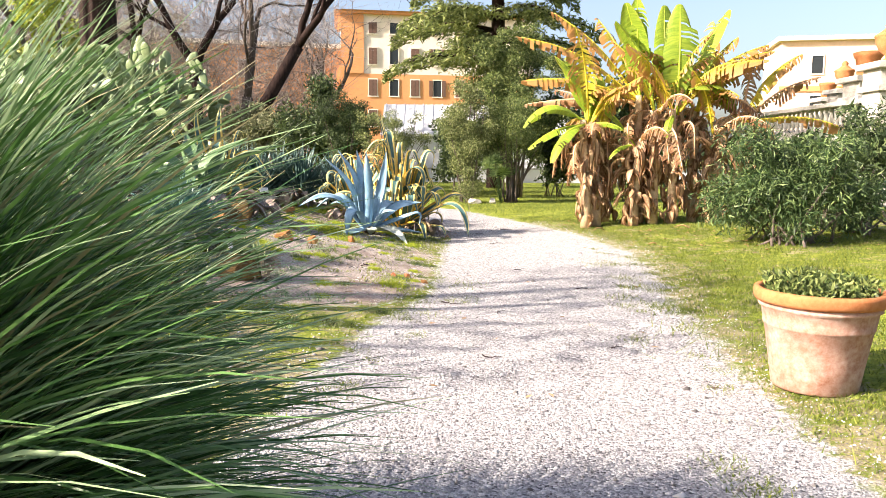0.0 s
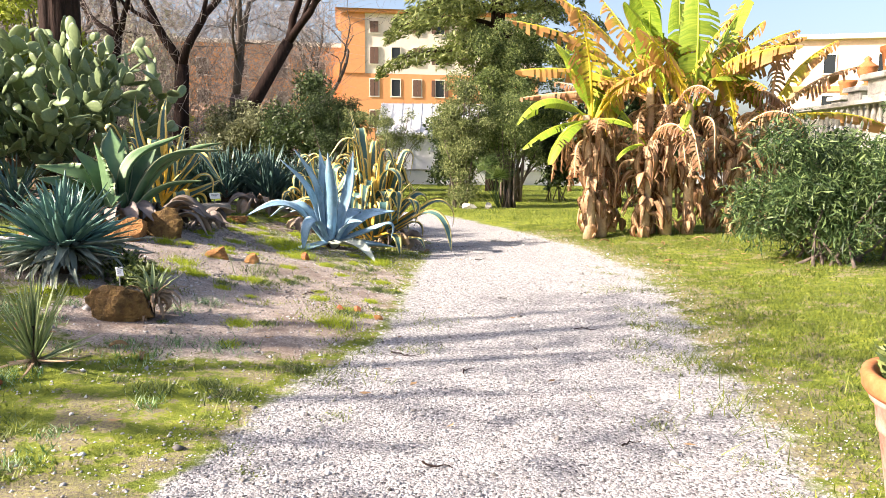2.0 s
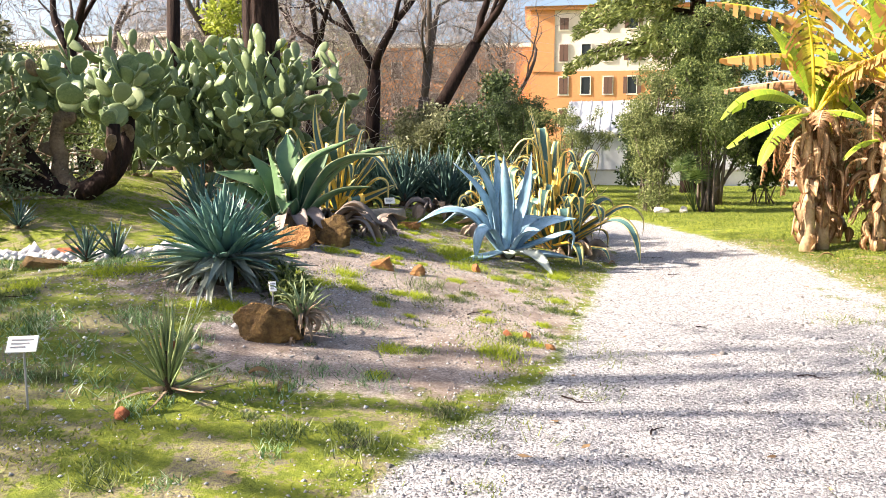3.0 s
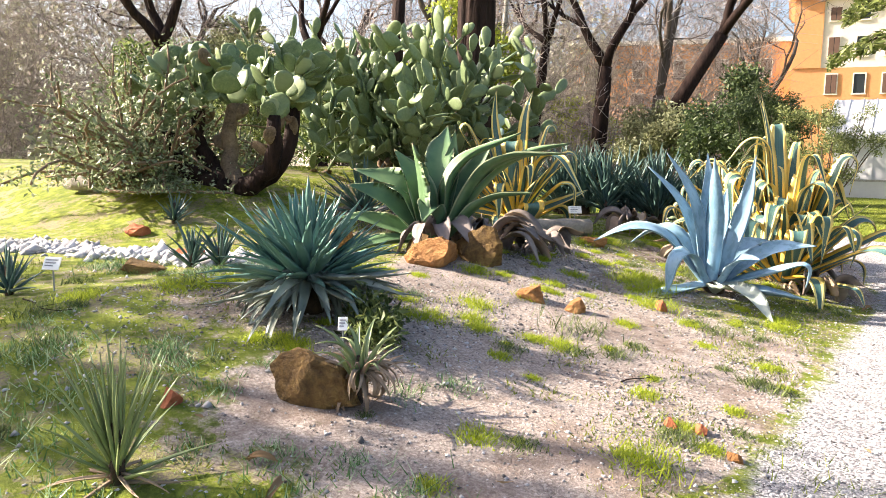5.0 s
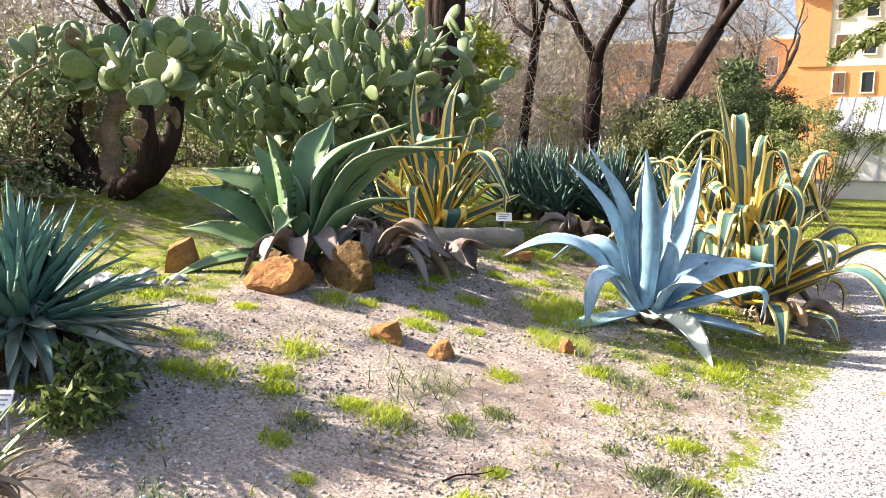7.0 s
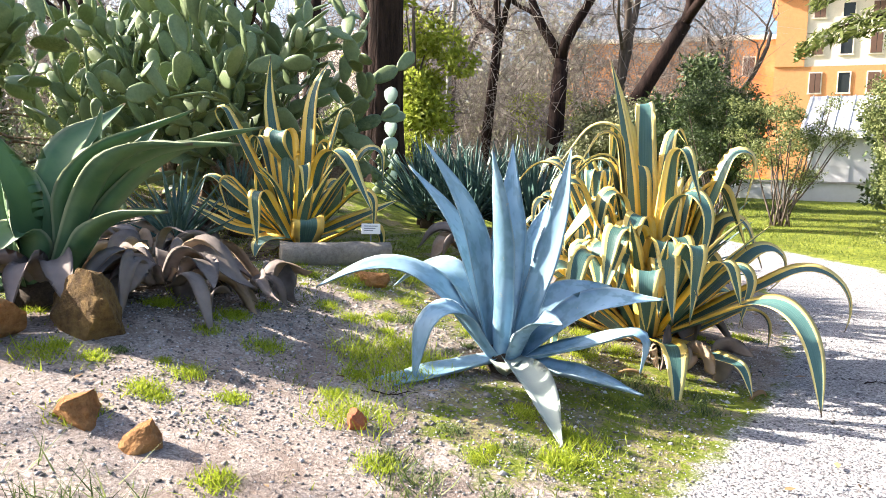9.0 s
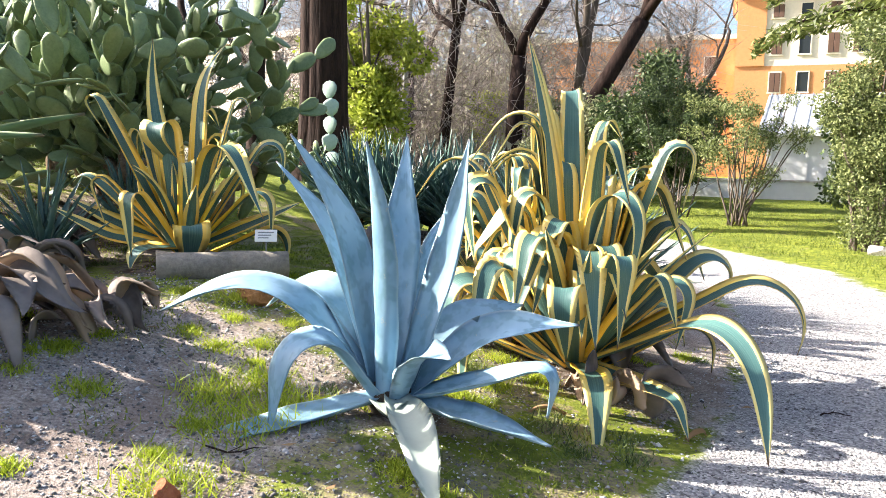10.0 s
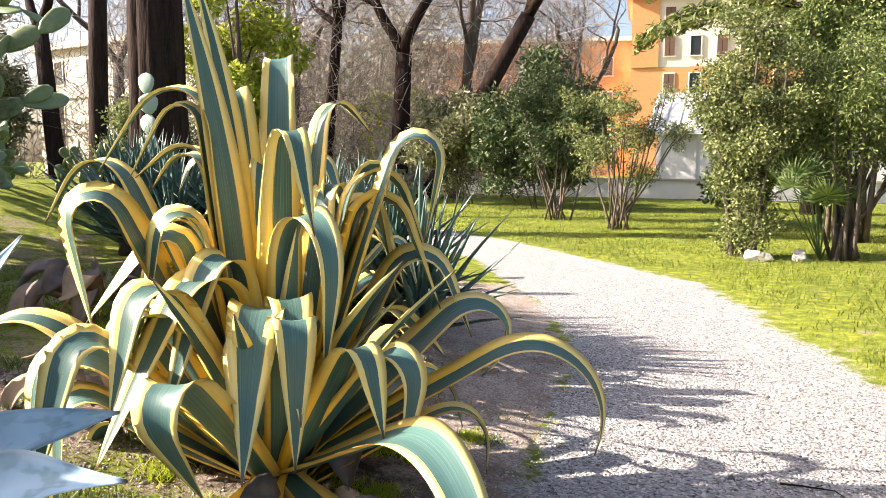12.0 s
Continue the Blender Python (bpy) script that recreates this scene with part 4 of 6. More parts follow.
for k, (x, y) in enumerate(((-5.4, 19.0), (-6.6, 18.4), (-7.6, 17.6), (-4.6, 20.2), (-6.2, 20.6), (-3.4, 19.4))):
    prickly_pear(on_ground(x, y), "low bushy prickly pear with small grey-green pads", [pose(rng_q.uniform(-0.4, 0.4), rng_q.uniform(-0.4, 0.4), -0.05, rng_q.uniform(-30, 30), rng_q.uniform(-30, 30), rng_q.uniform(0, 360)) for _ in range(8)], 0.75, 60, 0.2, 30 + k, PAD, 70, 0.15, True)


def cholla(place, seed, label):
    """A tangle of thin, jointed grey-green stems."""
    rng = np.random.default_rng(seed)
    p = thing("cholla_cactus", place, label, "cactus", "cholla cacti")
    v, f, n = [], [], 0
    tips = []
    for _ in range(95):
        a, el = rng.uniform(0, 2 * np.pi), rng.uniform(0.25, 1.5)
        q = np.array([rng.normal(0, 0.25), rng.normal(0, 0.25), 0.0])
        pts = [q]
        L = rng.uniform(0.9, 2.3)
        for k in range(9):
            el += rng.normal(-0.06, 0.22)
            a += rng.normal(0, 0.4)
            q = q + np.array([math.cos(el) * math.cos(a), math.cos(el) * math.sin(a), math.sin(el)]) * L / 9
            q[2] = max(q[2], 0.03)
            pts.append(q)
            tips.append(q)
        x, y = tube(pts, np.linspace(0.032, 0.014, 10), 5)
        link_mesh("stem", x, y, PAD_OLD, p, smooth=True)
    t = np.array(tips)
    c = np.repeat(t, 16, 0) + rng.normal(0, 0.09, (len(t) * 16, 3))
    c[:, 2] = np.maximum(c[:, 2], 0.03)
    v, f = leaf_sprays(rng, c, rng.normal(size=c.shape), 0.07, 0.4)
    tagged(cloud_mesh("spiny_joints", v, f, CHOLLA, p), kind="stuff")


cholla(on_ground(-8.6, 11.3), 20, "wide tangled grey-green cholla cactus on mossy ground")
cholla(on_ground(-10.6, 13.2), 21, "tangled grey-green cholla cactus among dry stems")


# ---- rocks, logs, markers ----
def rock(place, size, mat, label, seed, turn=0.0, group="bed rocks", name="rock", tilt=0.0):
    bm = bmesh.new()
    bmesh.ops.create_icosphere(bm, subdivisions=4, radius=0.5)
    o = Vector((seed * 3.7, seed * 1.3, seed * 7.1))
    r = random.Random(seed)
    cuts = [(Vector((r.gauss(0, 1), r.gauss(0, 1), r.gauss(0, 0.8))).normalized(), 1.0, r.uniform(0.24, 0.37)) for _ in range(13)]
    for v in bm.verts:
        k = 1 + 0.32 * noise.noise(v.co * 2.2 + o) + 0.13 * noise.noise(v.co * 6 + o)
        q = v.co * k
        for a, e, c in cuts:
            over = q.dot(a) - c
            if over > 0:
                q = q - a * over * e
        q = q * (1 + 0.07 * noise.noise(q * 7 + o) + 0.045 * noise.noise(q * 17 + o))
        v.co = Vector((q.x * size[0], q.y * size[1], (q.z + 0.22) * size[2]))
    ob = part(name, bm, mat, None)
    ob.matrix_basis = pose(*place, 0, 0, turn) @ pose(0, 0, 0, 0, tilt, 0)
    return tagged(ob, label, "rock", group)


rock(on_ground(-2.06, 7.55, -0.02), (0.5, 0.42, 0.4), ROCK_BROWN, "mossy brown boulder beside a dying tuft", 1, 20)
rock(on_ground(-3.18, 10.36, -0.01), (0.66, 0.4, 0.36), ROCK_ORANGE, "orange boulder leaning in front of the green agave", 2, 33, tilt=-24)
rock(on_ground(-2.98, 10.82, -0.03), (0.58, 0.45, 0.56), ROCK_BROWN, "rusty brown boulder below the green agave", 3, 10)
rock(on_ground(-3.5, 10.5), (0.26, 0.4, 0.36), ROCK_BROWN, "dark brown slab propped against a boulder", 4, 70)
rock(on_ground(-4.3, 10.35), (0.45, 0.3, 0.5), ROCK_ORANGE, "orange stone half hidden behind the yucca", 5, 0)
rock(on_ground(-2.2, 10.25, -0.02), (0.44, 0.28, 0.22), ROCK_ORANGE, "flat orange stone on pale sand", 6, -10)
rock(on_ground(-1.82, 10.3, -0.02), (0.26, 0.22, 0.17), ROCK_ORANGE, "small orange stone on pale sand", 7, 30)
rock(on_ground(-4.95, 8.55, -0.02), (0.62, 0.4, 0.2), ROCK_BROWN, "flat reddish-brown stone in short grass", 8, 10)
rock(on_ground(-5.35, 9.35, -0.02), (0.5, 0.34, 0.24), ROCK_RED, "dark red stone by the white pebbles", 9, 0)
rock(on_ground(-7.3, 10.2, -0.02), (0.45, 0.3, 0.2), ROCK_RED, "dark red stone on sunlit moss", 10, 0)
rock(on_ground(-2.55, 7.0, -0.02), (0.15, 0.15, 0.15), ROCK_RED, "small red clod on bare soil", 11, 0, "red clods")
rock(on_ground(-0.57, 8.65, -0.01), (0.11, 0.08, 0.08), ROCK_RED, "small red brick crumb at the path edge", 12, 0, "red clods")
rock(on_ground(-0.42, 8.7, -0.01), (0.1, 0.1, 0.09), ROCK_RED, "small red brick crumb at the path edge", 13, 30, "red clods")
rock(on_ground(-0.2, 8.5, -0.01), (0.09, 0.12, 0.08), ROCK_ORANGE, "small orange crumb on the gravel edge", 14, 60, "red clods")
rock(on_ground(-1.36, 11.15, -0.01), (0.15, 0.13, 0.14), ROCK_RED, "small red clod on mossy sand", 15, 0, "red clods")
rock(on_ground(-2.75, 13.05, -0.02), (0.4, 0.25, 0.2), ROCK_ORANGE, "orange-brown stone lying before the log", 16, 0)
rock(on_ground(-2.2, 6.1, -0.01), (0.12, 0.1, 0.1), ROCK_RED, "small red clod on bare soil", 17, 0, "red clods")


def log(place, length, r, turn, mat, label, seed):
    rng = np.random.default_rng(seed)
    s = np.linspace(-0.5, 0.5, 9)
    pts = np.stack([s * length, rng.normal(0, 0.012, 9), np.full(9, r * 0.9)], 1)
    v, f = tube(pts, r * (1 + rng.normal(0, 0.08, 9)), 14)
    v = v * (1 + rng.normal(0, 0.06, (len(v), 1)) * np.array([[0, 1, 1]]))
    ob = link_mesh("log", v, f, mat, None, smooth=True)
    ob.matrix_basis = pose(*place, 0, 0, turn)
    return tagged(ob, label, "log", "logs")


log(on_ground(-3.42, 13.42, -0.03), 0.96, 0.115, 48, LOG_STONE, "grey weathered log edging the planted bed", 1)
log(on_ground(-9.3, 11.2), 1.8, 0.11, 10, LOG_STONE, "grey fallen log in the far bed", 2)
log(on_ground(-9.9, 12.4), 2.2, 0.13, -15, LOG_STONE, "grey fallen log in the far bed", 3)


def marker(place, h, w, tall, turn, tilt, label, lines=3):
    p = thing("plant_label", place, label, "plant label", "plant labels", turn=turn)
    bm = bmesh.new()
    bmesh.ops.create_cone(bm, cap_ends=True, segments=8, radius1=0.006, radius2=0.006, depth=h)
    for v in bm.verts:
        v.co.z += h / 2
    part("rod", bm, STEEL, p)
    bm = bmesh.new()
    box_bm(bm, -w / 2, w / 2, -0.004, 0.004, -tall / 2, tall / 2)
    bmesh.ops.bevel(bm, geom=bm.edges[:], offset=0.002, segments=1, affect="EDGES")
    plate = part("plate", bm, WHITE, p, "white plate")
    plate.matrix_basis = pose(0, -0.012, h, -tilt, 0, 0)
    for k in range(lines):
        bm = bmesh.new()
        z = tall * (0.25 - 0.22 * k)
        box_bm(bm, -w * 0.36, w * (0.36 - 0.12 * k), -0.0062, -0.0045, z - tall * 0.04, z + tall * 0.04)
        part("print", bm, INK, plate)
    return p


marker(on_ground(-2.3, 8.0), 0.2, 0.055, 0.085, 35, 35, "white plant label on a rod before the yucca")
marker(on_ground(-3.3, 13.75, 0.05), 0.26, 0.17, 0.1, 38, 25, "white plant label on the bed edging")
marker(on_ground(-2.7, 5.99), 0.36, 0.15, 0.095, 25, 40, "tilted white plant label on a grey rod")
marker(on_ground(-4.7, 7.66), 0.2, 0.13, 0.1, 25, 30, "tilted white plant label on a grey rod")
marker(on_ground(-4.06, 6.44), 0.26, 0.17, 0.13, 35, 30, "tilted white plant label on a grey rod")


# ---- the pot and its plants ----
def terracotta_pot():
    p = thing("terracotta_pot", on_ground(2.38, 4.62), "large weathered terracotta pot with an orange rim", "plant pot")
    p.scale = (0.94, 0.94, 0.93)
    v, f = lathe([(0.0, 0.0), (0.262, 0.0), (0.272, 0.012), (0.30, 0.2), (0.335, 0.42), (0.342, 0.425), (0.347, 0.44), (0.345, 0.452), (0.36, 0.545), (0.378, 0.555), (0.382, 0.57), (0.372, 0.585)], 56)
    link_mesh("body", v, f, TERRACOTTA, p, smooth=True)
    v, f = lathe([(0.372, 0.585), (0.398, 0.592), (0.41, 0.61), (0.415, 0.655), (0.41, 0.675), (0.39, 0.682), (0.365, 0.675), (0.355, 0.6), (0.345, 0.58)], 56)
    link_mesh("rim", v, f, TERRA_RIM, p, smooth=True, label="bright orange rim")
    v, f = lathe([(0.0, 0.63), (0.35, 0.62)], 32)
    link_mesh("soil", v, f, POT_SOIL, p)
    rng = np.random.default_rng(5)
    n = 2600
    a, r = rng.uniform(0, 2 * np.pi, n), 0.335 * np.sqrt(rng.uniform(0, 1, n))
    c = np.stack([r * np.cos(a), r * np.sin(a), 0.6 + rng.uniform(0, 1, n) ** 1.8 * 0.15], 1)
    out = np.stack([np.cos(a) * 0.3, np.sin(a) * 0.3, np.ones(n)], 1)
    v, f = leaf_sprays(rng, c, out, 0.05, 0.35)
    q = cloud_mesh("weeds", v, f, SHRUB, None)
    q.matrix_basis = pose(*on_ground(2.38, 4.62, -0.03))
    tagged(q, "low green weeds sprouting from the terracotta pot", "weeds", kind="stuff")


terracotta_pot()


# ---- bananas and bamboo ----
def banana_blade(p, az, e0, L, w, bend, mat, z0, r0, tear, seed, s0=0.15, s1=1.0):
    """A torn banana leaf: a midrib and a row of separate lobes each side."""
    rng = np.random.default_rng(seed)
    n = 24
    s = np.linspace(0, 1, n + 1)
    el = np.radians(e0 - bend * smooth01(s, s0, s1))
    a = math.radians(az)
    d = np.stack([np.cos(el) * math.cos(a), np.cos(el) * math.sin(a), np.sin(el)], 1)
    mid = np.zeros((n + 1, 3))
    mid[0] = (r0 * math.cos(a), r0 * math.sin(a), z0)
    mid[1:] = mid[0] + np.cumsum((d[:-1] + d[1:]) / 2, 0) * L / n
    side = np.array([-math.sin(a), math.cos(a), 0.0])
    up = np.cross(d, side)
    up *= np.sign(up[:, 2:3] + 1e-6)
    ww = w / 2 * np.sin(np.pi * np.clip((s - 0.16) / 0.86, 0, 1)) ** 0.55
    v, f, uv = [], [], []
    lobe = 1.0
    for sg in (-1, 1):
        hang = rng.uniform(0.15, 0.5)
        for i in range(2, n):
            if rng.random() < tear:
                lobe = rng.uniform(0.7 - 0.2 * tear, 1.08)
                hang = rng.uniform(0.1, 0.9 * tear + 0.45)
                gap = 0.62
            else:
                gap = 1.0
            k = len(v)
            for j, ss in ((i, 0.0), (i + 1, gap)):
                m = mid[i] + (mid[min(i + 1, n)] - mid[i]) * (ss if j != i else 0)
                W = ww[j] * lobe
                for q in (0.0, 0.5, 1.0):
                    v.append(m + sg * side * W * q * (1 - 0.25 * hang * q) + up[i] * (0.18 * W * q - 0.3 * W * q * q) - np.array([0, 0, 1]) * hang * W * q * q)
                    uv.append((0.5 + sg * 0.5 * q, s[j]))
            f += [(k, k + 1, k + 4, k + 3), (k + 1, k + 2, k + 5, k + 4)]
    ob = link_mesh("leaf", v, f, mat, p, uv, True)
    tv, tf = tube(mid[:-1], np.linspace(0.028, 0.007, n), 6)
    link_mesh("midrib", tv, tf, mat, ob, [(0.5, 0.2)] * len(tv), True)


def banana(place, h, seed, leaves, r=0.11, label=""):
    rng = np.random.default_rng(seed)
    p = thing("banana_plant", place, label or "banana plant with torn yellow-green leaves and a dry brown stem", "banana plant", "banana clump")
    s = np.linspace(0, 1, 9)
    pts = np.stack([0.12 * rng.normal() * s ** 2, 0.12 * rng.normal() * s ** 2, h * s], 1)
    v, f = tube(pts, np.linspace(r, r * 0.6, 9) * (1 + rng.normal(0, 0.03, 9)), 11)
    link_mesh("stem", v, f, BAN_STEM, p, smooth=True)
    for k, (az, e, L, w, b, kind) in enumerate(leaves):
        banana_blade(p, az, e, L, w * 1.35, b, (BAN_A, BAN_B, BAN_C)[kind], h * 0.96, 0.04, (0.14, 0.62, 0.85)[kind], seed * 50 + k)
    for k in range(5 if h > 2.1 else 1):
        kind = int(rng.choice([0, 1, 2], p=[0.25, 0.6, 0.15]))
        banana_blade(p, rng.uniform(-60, 240), rng.uniform(48, 84), rng.uniform(1.3, 2.1), rng.uniform(0.5, 0.75), rng.uniform(15, 70), (BAN_A, BAN_B, BAN_C)[kind], h * 0.96, 0.04, (0.14, 0.62, 0.85)[kind], seed * 70 + k)
    for k in range(5 if h > 1.7 else 1):
        banana_blade(p, rng.uniform(0, 360), rng.uniform(5, 40), rng.uniform(0.9, 1.5), rng.uniform(0.3, 0.5), rng.uniform(80, 130), BAN_C, h * rng.uniform(0.75, 0.97), 0.05, 0.85, seed * 90 + k, 0.1, 0.6)
    for k in range(62):
        zz = rng.uniform(0.1, 1.0) * h
        az = rng.uniform(0, 360)
        vv, ff, uv = blade(az, rng.uniform(-65, 10), rng.uniform(0.25, 0.35 + 0.5 * zz / h), rng.uniform(0.06, 0.17), rng.uniform(40, 80), 0.0, 0.5, rng.uniform(-90, 90), rng.uniform(-50, 50), 0.006, rng.uniform(-0.3, 0.5), "strap", 7, r * 0.9, zz, rng.uniform(0, 25))
        link_mesh("dry_sheath", vv, ff, BAN_C, p, uv, True)


# x, y, stem height; leaves: azimuth, elevation, length, width, bend, 0 green 1 yellow 2 dry
BANANAS = (
    (2.95, 15.3, 2.2, ((186, 36, 1.6, 0.5, 95, 0), (164, 82, 1.6, 0.5, 43, 0), (195, -8, 1.4, 0.28, 33, 0), (225, -10, 1.5, 0.27, 55, 0), (330, 5, 0.7, 0.25, 34, 0))),
    (4.06, 15.6, 2.62, ((176, 40, 2.9, 0.55, 30, 1), (182, 20, 2.5, 0.45, 26, 1), (165, 4, 2.4, 0.34, 12, 2), (239, 77, 2.0, 0.55, 0, 0), (165, 55, 2.7, 0.48, 23, 1), (208, 25, 1.3, 0.45, 46, 1), (130, 66, 2.2, 0.55, 20, 1))),
    (4.71, 15.3, 2.3, ((266, 84, 2.2, 0.68, -20, 0), (100, 65, 2.4, 0.56, -20, 0), (10, 51, 2.5, 0.47, 34, 1), (24, 66, 2.5, 0.47, 13, 0), (240, -10, 0.9, 0.17, 59, 0), (210, 60, 1.9, 0.5, 40, 1))),
    (5.22, 15.6, 2.4, ((350, 62, 1.95, 0.47, 52, 1), (58, 55, 2.3, 0.52, -11, 1), (330, 30, 1.3, 0.4, 80, 2), (300, 45, 1.2, 0.4, 80, 1))),
    (6.15, 15.6, 2.15, ((350, 7, 2.3, 0.35, 32, 1), (6, 42, 1.95, 0.32, 29, 2), (52, 68, 2.15, 0.36, 35, 2), (200, 60, 1.3, 0.4, 60, 2))),
    (3.2, 15.5, 1.9, ((250, 40, 1.1, 0.35, 90, 2), (120, 50, 1.2, 0.4, 80, 1))),
    (3.9, 15.2, 1.7, ((200, -5, 0.7, 0.2, 50, 0), (300, 50, 1.0, 0.35, 90, 2))),
    (4.32, 15.3, 2.3, ((300, 50, 1.1, 0.35, 90, 2), (60, 60, 1.6, 0.4, 40, 1))),
    (5.5, 15.3, 1.9, ((320, 40, 1.2, 0.35, 80, 2), (20, 50, 1.4, 0.4, 70, 2))),
    (3.5, 16.1, 2.0, ((150, 60, 1.6, 0.4, 50, 2),)),
)
for k, (x, y, h, lv) in enumerate(BANANAS):
    banana(on_ground(x, y), h, 60 + k, lv)


def leafy_shrub(name, place, label, category, blobs, n, size, mat, seed, stems=7, spread=0.5, slim=0.35, droop=0.0, top=1.0, stem_r=0.025, wood=BARK_GREY, group=""):
    rng = np.random.default_rng(seed)
    p = thing(name, place, label, category, group)
    v, f, k = [], [], 0
    bl = np.asarray(blobs, dtype=float)
    for _ in range(stems):
        b = bl[int(rng.integers(0, len(bl)))]
        s = np.linspace(0, 1, 7)[:, None]
        q0 = np.array([rng.normal(0, spread * 0.3), rng.normal(0, spread * 0.3), -0.03])
        pts = q0 + (b[:3] * top - q0) * s + rng.normal(0, 0.035, (7, 3)) * s
        x, y = tube(pts, np.linspace(stem_r, stem_r * 0.35, 7), 6)
        link_mesh("stem", x, y, wood, p, smooth=True)
    c, out = clumps(rng, n, blobs, 0.35)
    c[:, 2] = np.maximum(c[:, 2], 0.02)
    v, f = leaf_sprays(rng, c, out * 0.7, size, slim, droop)
    cloud_mesh("foliage", v, f, mat, p)
    return p


rng_b = np.random.default_rng(50)
leafy_shrub("bamboo_shrub", on_ground(5.5, 11.8), "rounded dark green shrub of narrow bamboo-like leaves", "shrub",
            [(x, y, z + 0.95, a, b, c) for x, y, z, a, b, c in scatter_blobs(rng_b, 34, (1.35, 1.05, 0.85), 0.42)] + [(0, 0, 0.7, 1.2, 0.9, 0.7)], 17000, 0.15, BAMBOO, 51, 20, 1.2, 0.14, 0.5)
leafy_shrub("bamboo_shrub", on_ground(7.4, 13.2), "dark narrow-leaved shrub at the lawn's edge", "shrub",
            [(x, y, z + 1.2, a, b, c) for x, y, z, a, b, c in scatter_blobs(rng_b, 24, (1.2, 1.0, 1.2), 0.45)], 9000, 0.15, SHRUB_DARK, 52, 14, 1.0, 0.2, 0.3)


# ---- trees ----
def bare_tree(name, place, label, seed, h, r, mat, lean=(0.0, 0.0), fork=0.4, forks=3, levels=5, spread=0.55, dirs=()):
    """A leafless tree: trunk and limbs in one mesh, the fine twigs in another."""
    rng = np.random.default_rng(seed)
    p = thing(name, place, label, "tree", "bare trees")
    wood, twigs = ([], [], [0]), ([], [], [0])

    def put(store, pts, rad, seg):
        v, f = tube(pts, rad, seg, store[2][0])
        store[0].extend(v)
        store[1].extend(f)
        store[2][0] += len(v)

    def grow(q, d, L, rad, level):
        n = 6
        pts, rr = [q], [rad]
        for k in range(n):
            d = d + rng.normal(0, 0.10 + 0.03 * level, 3) + np.array([0, 0, 0.035])
            d /= np.linalg.norm(d)
            q = q + d * L / n
            pts.append(q)
            rr.append(rad * (1 - 0.42 * (k + 1) / n))
        put(wood if level < 3 else twigs, pts, rr, (9, 7, 5, 3, 3, 3)[min(level, 5)])
        if level >= levels:
            return
        for k in range(int(rng.integers(2, 4)) + (1 if level > 1 else 0)):
            i = int(rng.integers(2, n + 1)) if k else n
            t = rng.normal(size=3)
            nd = d + spread * (1.0 + 0.18 * level) * t / np.linalg.norm(t)
            nd[2] += 0.08 - 0.05 * level * rng.random()
            nd /= np.linalg.norm(nd)
            grow(pts[i], nd, L * rng.uniform(0.55, 0.85), rr[i] * rng.uniform(0.5, 0.75), level + 1)

    d0 = np.array([lean[0], lean[1], 1.0])
    d0 /= np.linalg.norm(d0)
    base = np.array([0.0, 0.0, -0.1])
    mid = base + d0 * h * fork
    pts = [base, base + d0 * 0.25, base + d0 * h * fork * 0.5, mid]
    put(wood, pts, [r * 1.35, r * 1.05, r * 0.95, r * 0.85], 12)
    for k in range(forks):
        a = 2 * math.pi * (k / forks) + rng.uniform(-0.5, 0.5)
        d = np.array(dirs[k], dtype=float) if dirs else d0 + spread * np.array([math.cos(a), math.sin(a), 0.1])
        grow(mid, d / np.linalg.norm(d), h * (1 - fork) * 0.42, r * 0.62, 1)
    link_mesh("trunk", wood[0], wood[1], mat, p, smooth=True)
    tagged(link_mesh("twig_mass", twigs[0], twigs[1], mat, p), kind="stuff")
    return p


def big_trunk():
    p = thing("large_tree", on_ground(-10.65, 23.6), "huge dark furrowed tree trunk rising behind the cacti", "tree")
    s = np.linspace(0, 1, 26)
    z = s * 17
    seg = 48
    v, f = [], []
    rng = np.random.default_rng(4)
    ph = rng.uniform(0, 6.28, 5)
    for i, zz in enumerate(z):
        r = 0.57 * (1 - 0.35 * s[i]) + 0.28 * math.exp(-zz / 0.5)
        for k in range(seg):
            a = 2 * math.pi * k / seg
            q = r * (1 + 0.025 * math.sin(5 * a + ph[0] + zz * 0.2) + 0.03 * math.sin(13 * a + ph[1] - zz * 0.35) + 0.03 * math.sin(23 * a + zz * 1.7) - 0.12 * math.exp(-((a - 4.55) / 0.12) ** 2))
            v.append((q * math.cos(a), q * math.sin(a), zz - 0.1))
    for i in range(len(z) - 1):
        for k in range(seg):
            a, b = i * seg + k, i * seg + (k + 1) % seg
            f.append((a, b, b + seg, a + seg))
    link_mesh("trunk", v, f, BARK_DARK, p, smooth=True)
    rng = np.random.default_rng(6)
    bl = [(x, y, z + 17, a, b, c) for x, y, z, a, b, c in scatter_blobs(rng, 40, (6.5, 6.5, 2.0), 1.3)]
    c, out = clumps(rng, 26000, bl)
    v, f = leaf_sprays(rng, c, out, 0.35, 0.2)
    cloud_mesh("crown", v, f, SHRUB_DARK, p)


